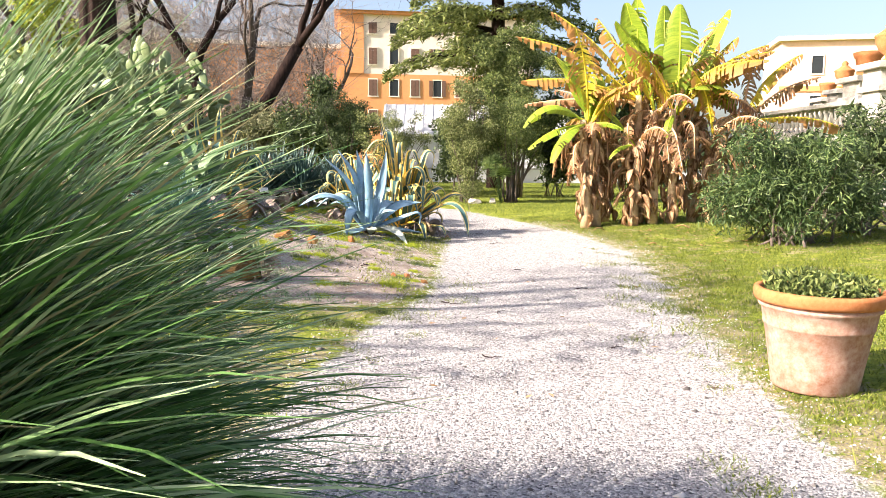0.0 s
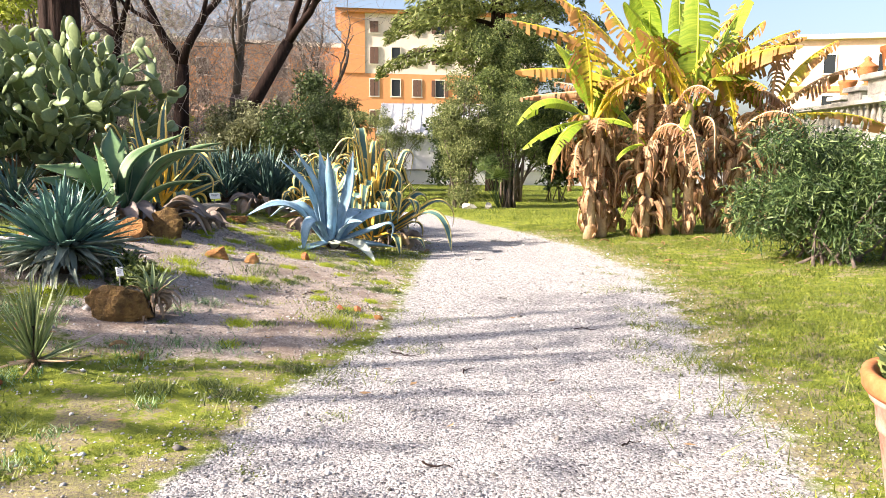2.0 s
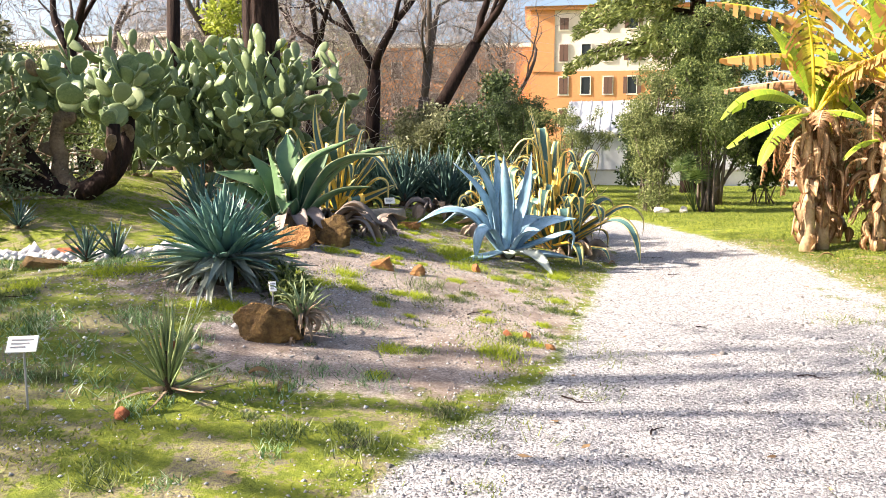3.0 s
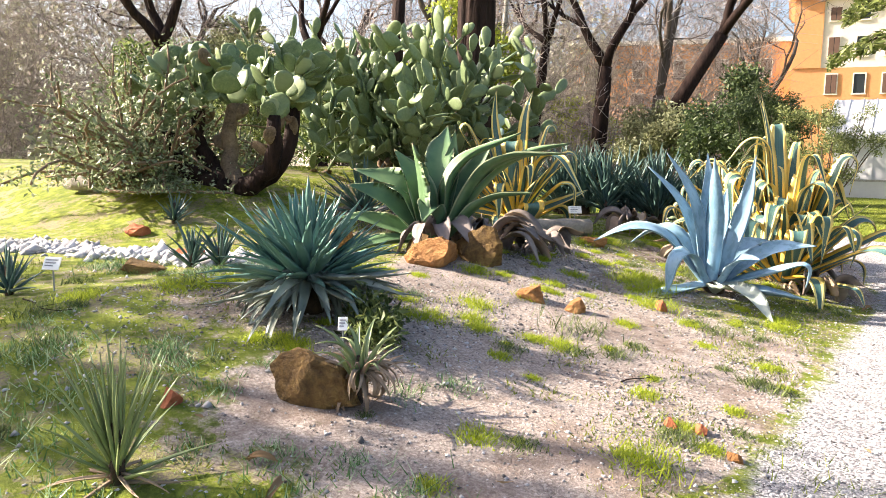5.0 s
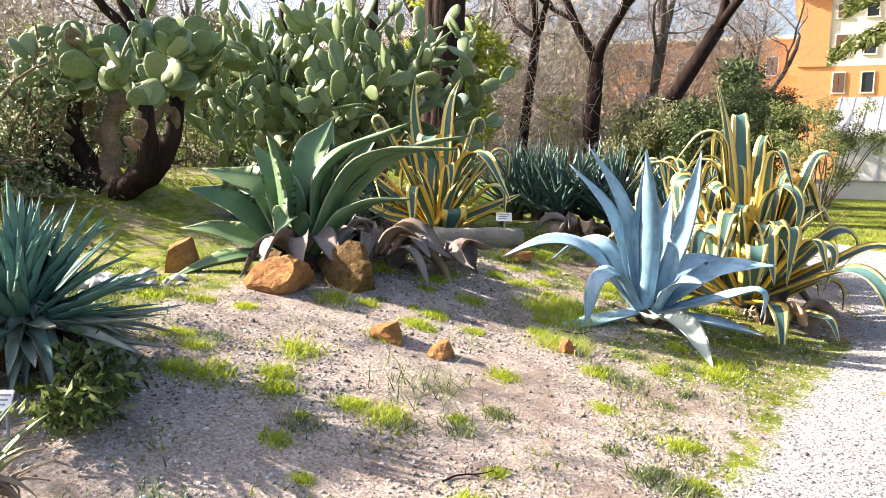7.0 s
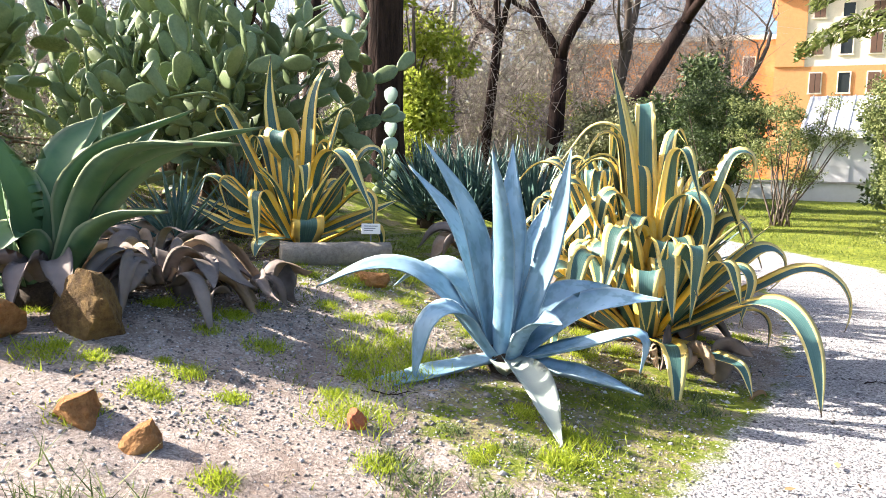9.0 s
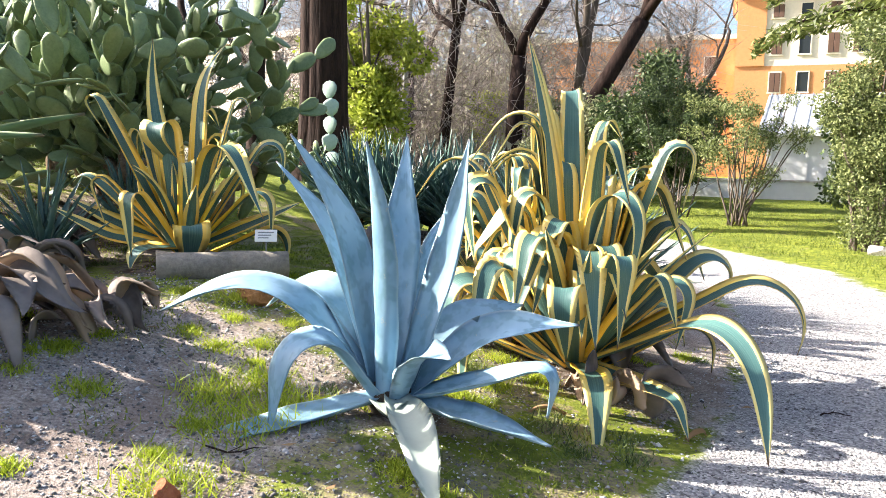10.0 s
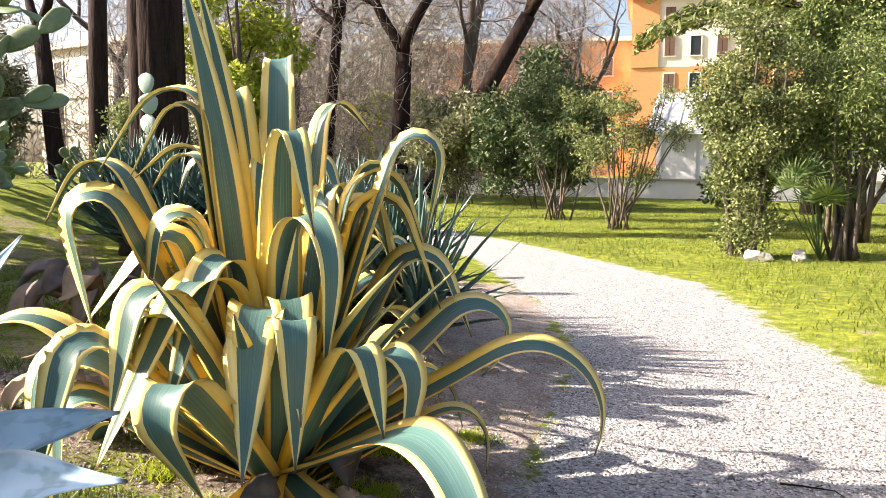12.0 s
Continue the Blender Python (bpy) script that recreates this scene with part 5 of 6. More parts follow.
big_trunk()
TREES = (
    ((-13.3, 40.0, 0), 17, 0.40, (0.05, 0.0), 0.36, 2, 7, BARK_DARK, "large bare tree forking low into two limbs", ((-0.62, 0.1, 1.0), (0.26, -0.1, 1.0))),
    ((-17.0, 40.0, 0), 15, 0.26, (0.11, 0.0), 0.5, 3, 8, BARK_DARK, "slender dark bare tree with crooked limbs", ((0.8, 0.0, 0.9), (-1.0, 0.2, 0.45), (0.1, -0.3, 1.0))),
    ((-12.0, 40.0, 0), 17, 0.36, (0.6, 0.0), 0.5, 2, 9, BARK_DARK, "bare tree with a strongly leaning trunk", ((0.75, 0.0, 0.9), (0.2, 0.2, 1.0))),
    ((-11.2, 41.0, 0), 17, 0.33, (0.13, 0.0), 0.28, 2, 10, BARK_GREY, "tall bare tree with twin pale stems", ((0.2, 0.0, 1.0), (0.02, 0.1, 1.0))),
    ((-25.0, 33.0, 0), 15, 0.34, (-0.1, 0.0), 0.4, 2, 12, BARK_DARK, "bare tree on the wooded slope"),
    ((-30.5, 27.0, 0), 14, 0.42, (0.22, 0.0), 0.4, 3, 13, BARK_DARK, "bare tree with a tilted dark trunk"),
    ((-20.0, 36.0, 0), 15, 0.30, (0.0, 0.0), 0.5, 3, 14, BARK_GREY, "bare tree in the woodland"),
    ((-16.2, 27.0, 0), 13, 0.26, (0.05, 0.0), 0.55, 3, 15, BARK_DARK, "slim dark bare tree by the huge trunk"),
    ((-22.0, 45.0, 0), 17, 0.3, (0.03, 0.0), 0.35, 3, 16, BARK_GREY, "bare tree in the woodland"),
    ((-31.0, 42.0, 0), 17, 0.32, (0.0, 0.0), 0.4, 3, 17, BARK_GREY, "bare tree in the woodland"),
    ((-36.0, 34.0, 0), 15, 0.32, (-0.05, 0.0), 0.4, 3, 18, BARK_GREY, "bare tree in the woodland"),
    ((-8.4, 50.0, 0), 15, 0.25, (0.1, 0.0), 0.3, 3, 19, BARK_GREY, "bare tree before the orange building"),
)
for place, h, r, ln, fk, nf, sd, mt, lb, *limbs in TREES:
    bare_tree("bare_tree", on_ground(place[0], place[1]), lb, sd, h, r, mt, ln, fk, nf, dirs=limbs[0] if limbs else ())


def pole_tree():
    p = thing("pale_tree", (-18.2, 39.0, 0), "thin pale straight trunk standing in the woods", "tree")
    v, f = tube([(0, 0, -0.1), (-0.1, 0, 3), (-0.05, 0, 6), (0.2, 0, 9), (0.25, 0, 13)], [0.16, 0.14, 0.13, 0.12, 0.08], 9)
    link_mesh("trunk", v, f, BARK_PALE, p, smooth=True)


pole_tree()


def crown_tree(name, place, label, h, half, n, size, mat, seed, r, blob, count, slim=0.4, low=0.35, wood=BARK_GREY, group="leafy trees"):
    rng = np.random.default_rng(seed)
    p = thing(name, place, label, "tree", group)
    zc = h * (1 + low) / 2
    bl = [(x, y, z + zc, a, b, c) for x, y, z, a, b, c in scatter_blobs(rng, count, (half, half, h * (1 - low) / 2), blob)]
    v, f = tube([(0, 0, -0.1), (0.1, 0, h * 0.25), (0, 0.1, h * 0.5), (0, 0, h * 0.85)], [r * 1.2, r, r * 0.7, r * 0.2], 9)
    v, f = list(v), list(f)
    for b in bl[:: max(1, count // 10)]:
        q = np.array([0, 0, h * rng.uniform(0.2, 0.5)])
        e = np.array(b[:3])
        x, y = tube([q, (q + e) / 2 + rng.normal(0, 0.1, 3), e], [r * 0.4, r * 0.25, r * 0.1], 5, len(v))
        v += list(x)
        f += y
    link_mesh("trunk", v, f, wood, p, smooth=True)
    c, out = clumps(rng, n, bl)
    v, f = leaf_sprays(rng, c, out, size, slim)
    cloud_mesh("crown", v, f, mat, p)
    return p


crown_tree("evergreen_tree", (-17.6, 35.0, 0), "bright yellow-green leafy tree in the woods", 9.5, 2.4, 9000, 0.3, LIME, 70, 0.2, 0.9, 26, low=0.1)
crown_tree("evergreen_tree", (-17.0, 48.0, 0), "small yellow-green leafy tree in the woods", 6, 2.4, 5000, 0.3, LIME, 71, 0.2, 0.9, 20, low=0.1)

for k, (x, y, h, half) in enumerate(((-31.0, 33.5, 9, 3.2), (-27.0, 30.5, 7, 2.4), (-36.0, 37.0, 10, 3.2))):
    crown_tree("evergreen_tree", (x, y, 0), "olive-green evergreen tree at the edge of the woods", h, half, 7000, 0.3, OLIVE, 75 + k, 0.22, 0.9, 26, low=0.1)


def cedar():
    """Layered boughs with drooping sprays."""
    rng = np.random.default_rng(80)
    p = thing("cedar_tree", (2.5, 36.0, 0), "tall cedar with layered drooping boughs and dark limbs", "tree")
    v, f = tube([(0, 0, -0.1), (0.1, 0, 5), (0, 0, 10), (0, 0, 16)], [0.45, 0.38, 0.28, 0.08], 10)
    v, f = list(v), list(f)
    sv, sf, count = [], [], 0
    for k in range(60):
        z = rng.uniform(5.6, 15.5)
        a = rng.uniform(0, 2 * np.pi)
        L = rng.uniform(0.65, 1.05) * np.interp(z, [5, 8, 16], [5.4, 5.2, 1.6])
        s = np.linspace(0, 1, 8)
        pts = np.stack([np.cos(a) * L * s, np.sin(a) * L * s, z + 0.5 * np.sin(s * 2.2) - 1.0 * s ** 2.5], 1)
        x, y = tube(pts, np.linspace(0.11, 0.02, 8), 5, len(v))
        v += list(x)
        f += y
        n = int(190 * L)
        t = rng.uniform(0.18, 1.0, n)
        wid = 0.9 * np.sin(np.pi * np.clip(t * 0.9 + 0.05, 0, 1))
        q = np.stack([np.interp(t, s, pts[:, j]) for j in range(3)], 1)
        q += np.stack([-np.sin(a) * rng.normal(0, 1, n) * wid * 0.75, np.cos(a) * rng.normal(0, 1, n) * wid * 0.75, rng.uniform(-0.45, 0.12, n)], 1)
        bv, bf = leaf_sprays(rng, q, np.tile([np.cos(a), np.sin(a), -0.5], (n, 1)), 0.34, 0.22)
        sv.append(np.asarray(bv))
        sf.append(np.asarray(bf) + count)
        count += len(sv[-1])
    tagged(cloud_mesh("foliage", np.concatenate(sv), np.concatenate(sf), CEDAR, p), kind="stuff")
    link_mesh("trunk", v, f, BARK_DARK, p, smooth=True)


cedar()

rng_s = np.random.default_rng(90)


def shrub_blobs(n, size, blob, zc):
    return [(x, y, z + zc, a, b, c) for x, y, z, a, b, c in scatter_blobs(rng_s, n, size, blob)]


leafy_shrub("tall_shrub", (0.75, 24.2, 0), "tall leafy evergreen shrub with glossy small leaves on the lawn", "shrub", shrub_blobs(60, (0.85, 0.8, 2.1), 0.34, 2.15), 38000, 0.06, SHRUB_LIGHT, 91, 14, 0.7, 0.5, stem_r=0.035)
leafy_shrub("tall_shrub", (2.6, 27.5, 0), "very tall dense evergreen shrub behind the lawn", "shrub", shrub_blobs(70, (1.8, 1.4, 3.2), 0.45, 3.6), 46000, 0.085, SHRUB, 92, 14, 0.8, 0.5, stem_r=0.06)
leafy_shrub("tall_shrub", (2.2, 24.4, 0), "multi-stemmed shrub with drooping feathery leaves", "shrub", shrub_blobs(28, (1.1, 0.8, 1.1), 0.45, 2.3), 20000, 0.08, SHRUB, 93, 16, 0.5, 0.25, 0.4, stem_r=0.035)
leafy_shrub("tall_shrub", (-2.0, 28.5, 0), "open multi-stemmed shrub with light olive leaves", "shrub", shrub_blobs(46, (1.75, 1.3, 1.35), 0.3, 2.25), 9500, 0.075, SHRUB_LIGHT, 94, 18, 0.5, 0.4, stem_r=0.028)
leafy_shrub("tall_shrub", (-3.9, 30.5, 0), "open multi-stemmed shrub with grey-green leaves", "shrub", shrub_blobs(40, (1.5, 1.1, 1.4), 0.34, 2.8), 14000, 0.085, SHRUB_DARK, 95, 12, 0.5, 0.4, stem_r=0.03)
leafy_shrub("dark_conifer_bush", (-5.6, 35.0, 0), "dense dark green bush at the lawn's far edge", "shrub", shrub_blobs(40, (2.4, 1.6, 2.5), 0.7, 2.6), 16000, 0.22, SHRUB_DARK, 96, 8, 1.0, 0.3)
leafy_shrub("dark_conifer_bush", (-8.8, 36.5, 0), "dense olive-brown bush at the lawn's far edge", "shrub", shrub_blobs(36, (2.3, 1.6, 2.3), 0.7, 2.4), 13000, 0.22, OLIVE, 97, 8, 1.0, 0.3)
leafy_shrub("tall_shrub", (0.6, 30.8, 0), "bushy dark green shrub on the lawn", "shrub", shrub_blobs(26, (0.9, 0.8, 1.6), 0.5, 1.8), 7000, 0.16, SHRUB_DARK, 98, 8, 0.5, 0.5)
leafy_shrub("tall_shrub", (4.2, 28.5, 0), "bushy dark green shrub on the lawn", "shrub", shrub_blobs(30, (1.6, 1.0, 1.9), 0.55, 2.2), 9000, 0.18, SHRUB_DARK, 99, 8, 0.8, 0.5)
leafy_shrub("tall_shrub", (6.4, 25.5, 0), "bushy dark green shrub behind the bananas", "shrub", shrub_blobs(36, (2.0, 1.2, 2.2), 0.6, 2.4), 11000, 0.18, SHRUB_DARK, 100, 8, 0.8, 0.5)
leafy_shrub("tall_shrub", (9.6, 21.0, 0), "dark shrub beside the stone balustrade", "shrub", shrub_blobs(30, (1.8, 1.2, 1.3), 0.55, 1.3), 9000, 0.18, SHRUB_DARK, 101, 8, 0.8, 0.5)
for k, (x, y, w, h) in enumerate(((-12.5, 14.5, 1.5, 1.2), (-14.5, 18.5, 2.0, 1.6), (-11.5, 18.5, 1.4, 1.1), (-17.5, 21.5, 2.4, 1.9), (-21.0, 24.0, 2.4, 2.2), (-13.5, 26.0, 1.8, 1.3))):
    leafy_shrub("bed_shrub", on_ground(x, y), "green leafy shrub behind the cacti", "shrub", shrub_blobs(30, (w, w * 0.8, h), 0.45, h), 8000, 0.13, SHRUB_LIGHT if k % 2 else SHRUB, 110 + k, 8, 0.6, 0.4, group="shrubs behind the cacti")
leafy_shrub("low_weeds", on_ground(-2.35, 8.35), "low bushy green weeds under the yucca", "weeds", shrub_blobs(10, (0.3, 0.3, 0.12), 0.14, 0.12), 900, 0.07, SHRUB, 102, 5, 0.2, 0.35, stem_r=0.006)


def fan_palm(place, seed):
    rng = np.random.default_rng(seed)
    p = thing("fan_palm", place, "young fan palm with radiating green fronds", "palm")
    for k in range(11):
        a, e, L = rng.uniform(0, 2 * np.pi), rng.uniform(0.6, 1.45), rng.uniform(0.7, 1.4)
        tip = np.array([math.cos(e) * math.cos(a), math.cos(e) * math.sin(a), math.sin(e)]) * L + np.array([0, 0, 0.25])
        v, f = tube([(0, 0, 0), tip * 0.5, tip], [0.014, 0.01, 0.007], 5)
        fr = link_mesh("frond", v, f, BAMBOO, p)
        vv, ff, uu, n = [], [], [], 0
        d = tip / np.linalg.norm(tip)
        s1 = np.cross(d, [0, 0, 1])
        s1 /= np.linalg.norm(s1)
        s2 = np.cross(d, s1)
        for j in range(17):
            g = math.radians(-110 + 220 * j / 16)
            w = d * math.cos(g) + s1 * math.sin(g)
            wl = rng.uniform(0.28, 0.38)
            q = np.cross(w, s2) * 0.012
            vv += [tip - q, tip + q, tip + w * wl * 0.6 + q * 1.2 + s2 * 0.03, tip + w * wl - s2 * 0.02, tip + w * wl * 0.6 - q * 1.2 + s2 * 0.03]
            ff += [(n, n + 1, n + 2, n + 4), (n + 4, n + 2, n + 3)]
            n += 5
        link_mesh("fan", vv, ff, BAMBOO, fr)
    return p


fan_palm((1.9, 24.2, 0), 1)
rock((1.02, 23.6, -0.02), (0.45, 0.3, 0.35), STONE, "white stone block at the foot of a shrub", 31, 0, "lawn stones")
rock((1.6, 23.9, -0.02), (0.4, 0.3, 0.28), STONE, "white stone block at the foot of a shrub", 32, 0, "lawn stones")


# ---- buildings ----
def window(parent, x, z, w, h, y, shut, face):
    """A window let into a facade that faces -y: frame, pane and shutters."""
    bm = bmesh.new()
    for a, b, c, d in ((-w / 2 - 0.12, -w / 2, -h / 2, h / 2), (w / 2, w / 2 + 0.12, -h / 2, h / 2), (-w / 2 - 0.12, w / 2 + 0.12, h / 2, h / 2 + 0.14), (-w / 2 - 0.18, w / 2 + 0.18, -h / 2 - 0.16, -h / 2)):
        box_bm(bm, a, b, -0.09, 0.1, c, d)
    o = part("window", bm, face, parent)
    o.location = (x, y, z)
    bm = bmesh.new()
    box_bm(bm, -w / 2, w / 2, -0.015, 0.02, -h / 2, h / 2)
    part("pane", bm, GLASS_DARK, o)
    if shut:
        for sg in (-1, 1):
            bm = bmesh.new()
            x0 = sg * w * (0.26 if shut == 1 else 0.78)
            box_bm(bm, x0 - w * 0.235, x0 + w * 0.235, -0.13, -0.095, -h / 2, h / 2)
            bmesh.ops.bevel(bm, geom=bm.edges[:], offset=0.012, segments=1, affect="EDGES")
            part("shutter", bm, SHUTTER, o)


def orange_building():
    p = thing("apartment_building", (-13.5, 100.0, 0), "tall orange and cream apartment building with shuttered windows", "building", turn=8)
    bm = bmesh.new()
    box_bm(bm, 0, 26, 0, 14, 0, 12.4)
    part("wall", bm, FACADE_O, p, "orange lower storeys")
    bm = bmesh.new()
    box_bm(bm, 0.05, 26, 0.05, 14, 12.4, 20.0)
    part("wall", bm, FACADE_W, p, "cream upper storeys")
    bm = bmesh.new()
    box_bm(bm, -0.5, 26.5, -0.6, 14.5, 20.0, 20.4)
    part("cornice", bm, FACADE_O, p)
    bm = bmesh.new()
    vs = box_bm(bm, -0.8, 26.8, -0.9, 14.8, 20.4, 21.6)
    for v in vs:
        if v.co.z > 21:
            v.co.x = 13 + (v.co.x - 13) * 0.45
            v.co.y = 7 + (v.co.y - 7) * 0.1
    part("roof", bm, TILE, p)
    for i, x in enumerate((4.2, 7.0, 9.8, 12.8, 15.8, 18.8, 21.8)):
        for z, h in ((6.6, 2.1), (10.6, 2.1), (14.7, 2.1), (18.3, 1.4)):
            window(p, x, z, 1.1, h, 0, (1, 2, 1, 0)[(i + int(z)) % 4], FACADE_W)
    bm = bmesh.new()
    box_bm(bm, 0.0, 3.0, -0.16, 0.0, 12.4, 20.0)
    part("pilaster", bm, FACADE_O, p)
    q = thing("apartment_building", (-40.0, 97.0, 0), "long lower orange building wing with plain walls", "building", turn=14)
    bm = bmesh.new()
    box_bm(bm, 0, 27.0, 0, 12, 0, 16.0)
    part("wall", bm, FACADE_O, q)
    bm = bmesh.new()
    box_bm(bm, -0.4, 27.2, -0.5, 12.4, 16.0, 16.5)
    part("cornice", bm, FACADE_W, q)
    for x in (4, 9, 14, 19, 24):
        for z in (4.5, 9.0, 13.0):
            window(q, x, z, 1.2, 2.0, 0, 1, FACADE_W)
    c = thing("small_house", (-29.0, 72.0, 0), "small orange house with a cream bay among trees", "building")
    bm = bmesh.new()
    box_bm(bm, 0, 9, 0, 7, 0, 5.2)
    part("wall", bm, FACADE_O, c)
    bm = bmesh.new()
    vs = box_bm(bm, -0.5, 9.5, -0.5, 7.5, 5.2, 6.6)
    for v in vs:
        if v.co.z > 6:
            v.co.y = 3.5 + (v.co.y - 3.5) * 0.1
    part("roof", bm, TILE, c)
    for x in (1.5, 4.0, 6.5):
        window(c, x, 3.3, 1.0, 1.6, 0, 1, FACADE_W)


orange_building()


def far_villa():
    for x, y, w, h, t in ((-62, 62, 26, 11.5, -8), (39.0, 88.0, 30, 15, -12)):
        p = thing("villa", (x, y, 0), "pale cream villa with a terrace seen between trees", "building", turn=t)
        bm = bmesh.new()
        box_bm(bm, 0, w, 0, 10, 0, h)
        part("wall", bm, FACADE_W if x < 0 else FACADE_P, p)
        bm = bmesh.new()
        box_bm(bm, -0.5, w + 0.5, -0.6, 10.5, h, h + 0.5)
        part("cornice", bm, FACADE_W, p)
        bm = bmesh.new()
        box_bm(bm, -0.1, w + 0.1, -0.15, 0.0, h * 0.62, h * 0.66)
        part("band", bm, FACADE_O if x > 0 else FACADE_W, p)
        for k in range(5):
            for z in (h * 0.3, h * 0.52, h * 0.82):
                window(p, w * (k + 0.7) / 5.4, z, 1.2, 2.0, 0, 0, FACADE_W)


far_villa()


def shed():
    p = thing("white_shed", (-3.4, 46.0, 0), "low white garden shed with a weathered pale roof", "shed")
    bm = bmesh.new()
    box_bm(bm, 0, 11, 0, 6, 0, 2.75)
    part("wall", bm, SHED_W, p)
    for k in range(7):
        bm = bmesh.new()
        box_bm(bm, 1.5 * k + 0.1, 1.5 * k + 0.22, -0.06, 0.0, 0, 2.7)
        part("post", bm, SHED_W, p)
    bm = bmesh.new()
    vs = box_bm(bm, -0.4, 11.4, -0.5, 6.5, 2.75, 2.85)
    for v in vs:
        if v.co.y > 3:
            v.co.y = 3.0
            v.co.z += 2.0
    part("roof_slope", bm, ROOF_W, p)
    bm = bmesh.new()
    vs = box_bm(bm, -0.4, 11.4, 3.0, 6.5, 2.75, 2.85)
    for v in vs:
        if v.co.y < 4:
            v.co.z += 2.0
    part("roof_slope", bm, ROOF_W, p)
    for k in range(20):
        bm = bmesh.new()
        x = -0.3 + k * 0.6
        vs = box_bm(bm, x, x + 0.05, -0.5, 3.0, 2.86, 2.9)
        for v in vs:
            if v.co.y > 1:
                v.co.z += 2.0
        part("roof_rib", bm, ROOF_W, p)
    w = thing("low_wall", (-12.0, 44.4, 0), "low white garden wall behind the lawn", "wall", kind="structure")
    bm = bmesh.new()
    box_bm(bm, 0, 32, 0, 0.3, 0, 0.75)
    part("wall", bm, SHED_W, w)
    bm = bmesh.new()
    box_bm(bm, -0.05, 32.05, -0.06, 0.36, 0.75, 0.85)
    part("coping", bm, STONE, w)


shed()


def urn_on_pier(x, y, s, kind):
    p = thing("stone_pier", (x, y, 0), "weathered pale stone pier of a balustrade", "pier", "balustrade piers")
    for w, z0, z1 in ((0.62, 0.0, 0.25), (0.5, 0.25, 3.6), (0.62, 3.6, 3.78), (0.52, 3.78, 4.3), (0.7, 4.3, 4.5)):
        bm = bmesh.new()
        box_bm(bm, -w * s, w * s, -w * s, w * s, z0, z1)
        bmesh.ops.bevel(bm, geom=bm.edges[:], offset=0.02, segments=1, affect="EDGES")
        part("block", bm, STONE, p)
    u = thing("terracotta_urn", (x, y, 4.5), "ornamental terracotta urn on a stone pier", "urn", "terracotta urns")
    if kind:
        prof = [(0.0, 0), (0.26, 0), (0.26, 0.08), (0.1, 0.16), (0.1, 0.24), (0.3, 0.42), (0.42, 0.7), (0.42, 0.82), (0.46, 0.86), (0.44, 0.92), (0.3, 1.0), (0.18, 1.1), (0.12, 1.16), (0.16, 1.22), (0.1, 1.32), (0.0, 1.38)]
    else:
        prof = [(0.0, 0), (0.3, 0), (0.32, 0.1), (0.38, 0.6), (0.44, 0.66), (0.46, 0.8), (0.4, 0.82), (0.0, 0.78)]
    v, f = lathe([(r * s, z * s) for r, z in prof], 28)
    link_mesh("body", v, f, TERRA_RIM, u, smooth=True)


urn_on_pier(14.0, 24.0, 0.95, True)
urn_on_pier(15.6, 28.0, 1.1, False)
urn_on_pier(17.4, 33.0, 0.9, True)
urn_on_pier(19.0, 37.5, 0.9, False)
bal = thing("balustrade", (14.7, 24.0, 0), "weathered pale stone balustrade wall", "wall", kind="structure")
bm = bmesh.new()
box_bm(bm, 0, 0.5, 0, 16, 0, 2.6)
part("wall", bm, STONE, bal)
bm = bmesh.new()
box_bm(bm, -0.1, 0.6, 0, 16, 3.45, 3.6)
part("coping", bm, STONE, bal)
bv, bf = lathe([(0.09, 2.6), (0.09, 2.68), (0.05, 2.74), (0.12, 2.95), (0.07, 3.25), (0.05, 3.35), (0.09, 3.4), (0.09, 3.45)], 12)
first = link_mesh("baluster", bv, bf, STONE, bal, smooth=True)
first.location = (0.25, 0.4, 0)
for k in range(1, 40):
    ob = new("baluster", first.data)
    ob.parent = bal
    ob.location = (0.25, 0.4 + k * 0.39, 0)


# ---- woods and shade trees around the place ----
def far_woods(name, label, ring, n, size, mat, seed, zs, blob):
    """A belt of woodland made of many small clumps."""
    rng = np.random.default_rng(seed)
    bl = []
    for _ in range(n):
        deg = rng.uniform(ring[0], ring[1])
        if -47 < deg < -34:
            continue
        a, d = math.radians(deg), rng.uniform(ring[2], ring[3])
        k = blob * rng.uniform(0.6, 1.4)
        top = zs * rng.uniform(0.3, 1.0) * (0.5 + 0.5 * (d - ring[2]) / (ring[3] - ring[2]))
        for z in np.arange(0.4, top, k * 1.1):
            bl.append((d * math.sin(a) + rng.normal(0, k * 0.5), d * math.cos(a) + rng.normal(0, k * 0.5), z, k, k, k))
    c, out = clumps(rng, int(len(bl) * 90), bl, 0.4)
    v, f = leaf_sprays(rng, c, out, size, 0.5)
    tagged(cloud_mesh(name, v, f, mat), label, "woods", kind="stuff")


far_woods("woodland", "olive-grey winter woodland on the far slope", (-70, -19, 62, 90), 150, 0.6, WOODS, 1, 21, 2.4)
far_woods("undergrowth", "grey-brown undergrowth below bare trees", (-62, -16, 38, 58), 60, 0.45, WOODS, 2, 4.5, 1.3)
far_woods("evergreen_belt", "dark evergreen trees far behind the garden", (-10, 40, 118, 140), 60, 1.0, SHRUB_DARK, 3, 14, 3.0)


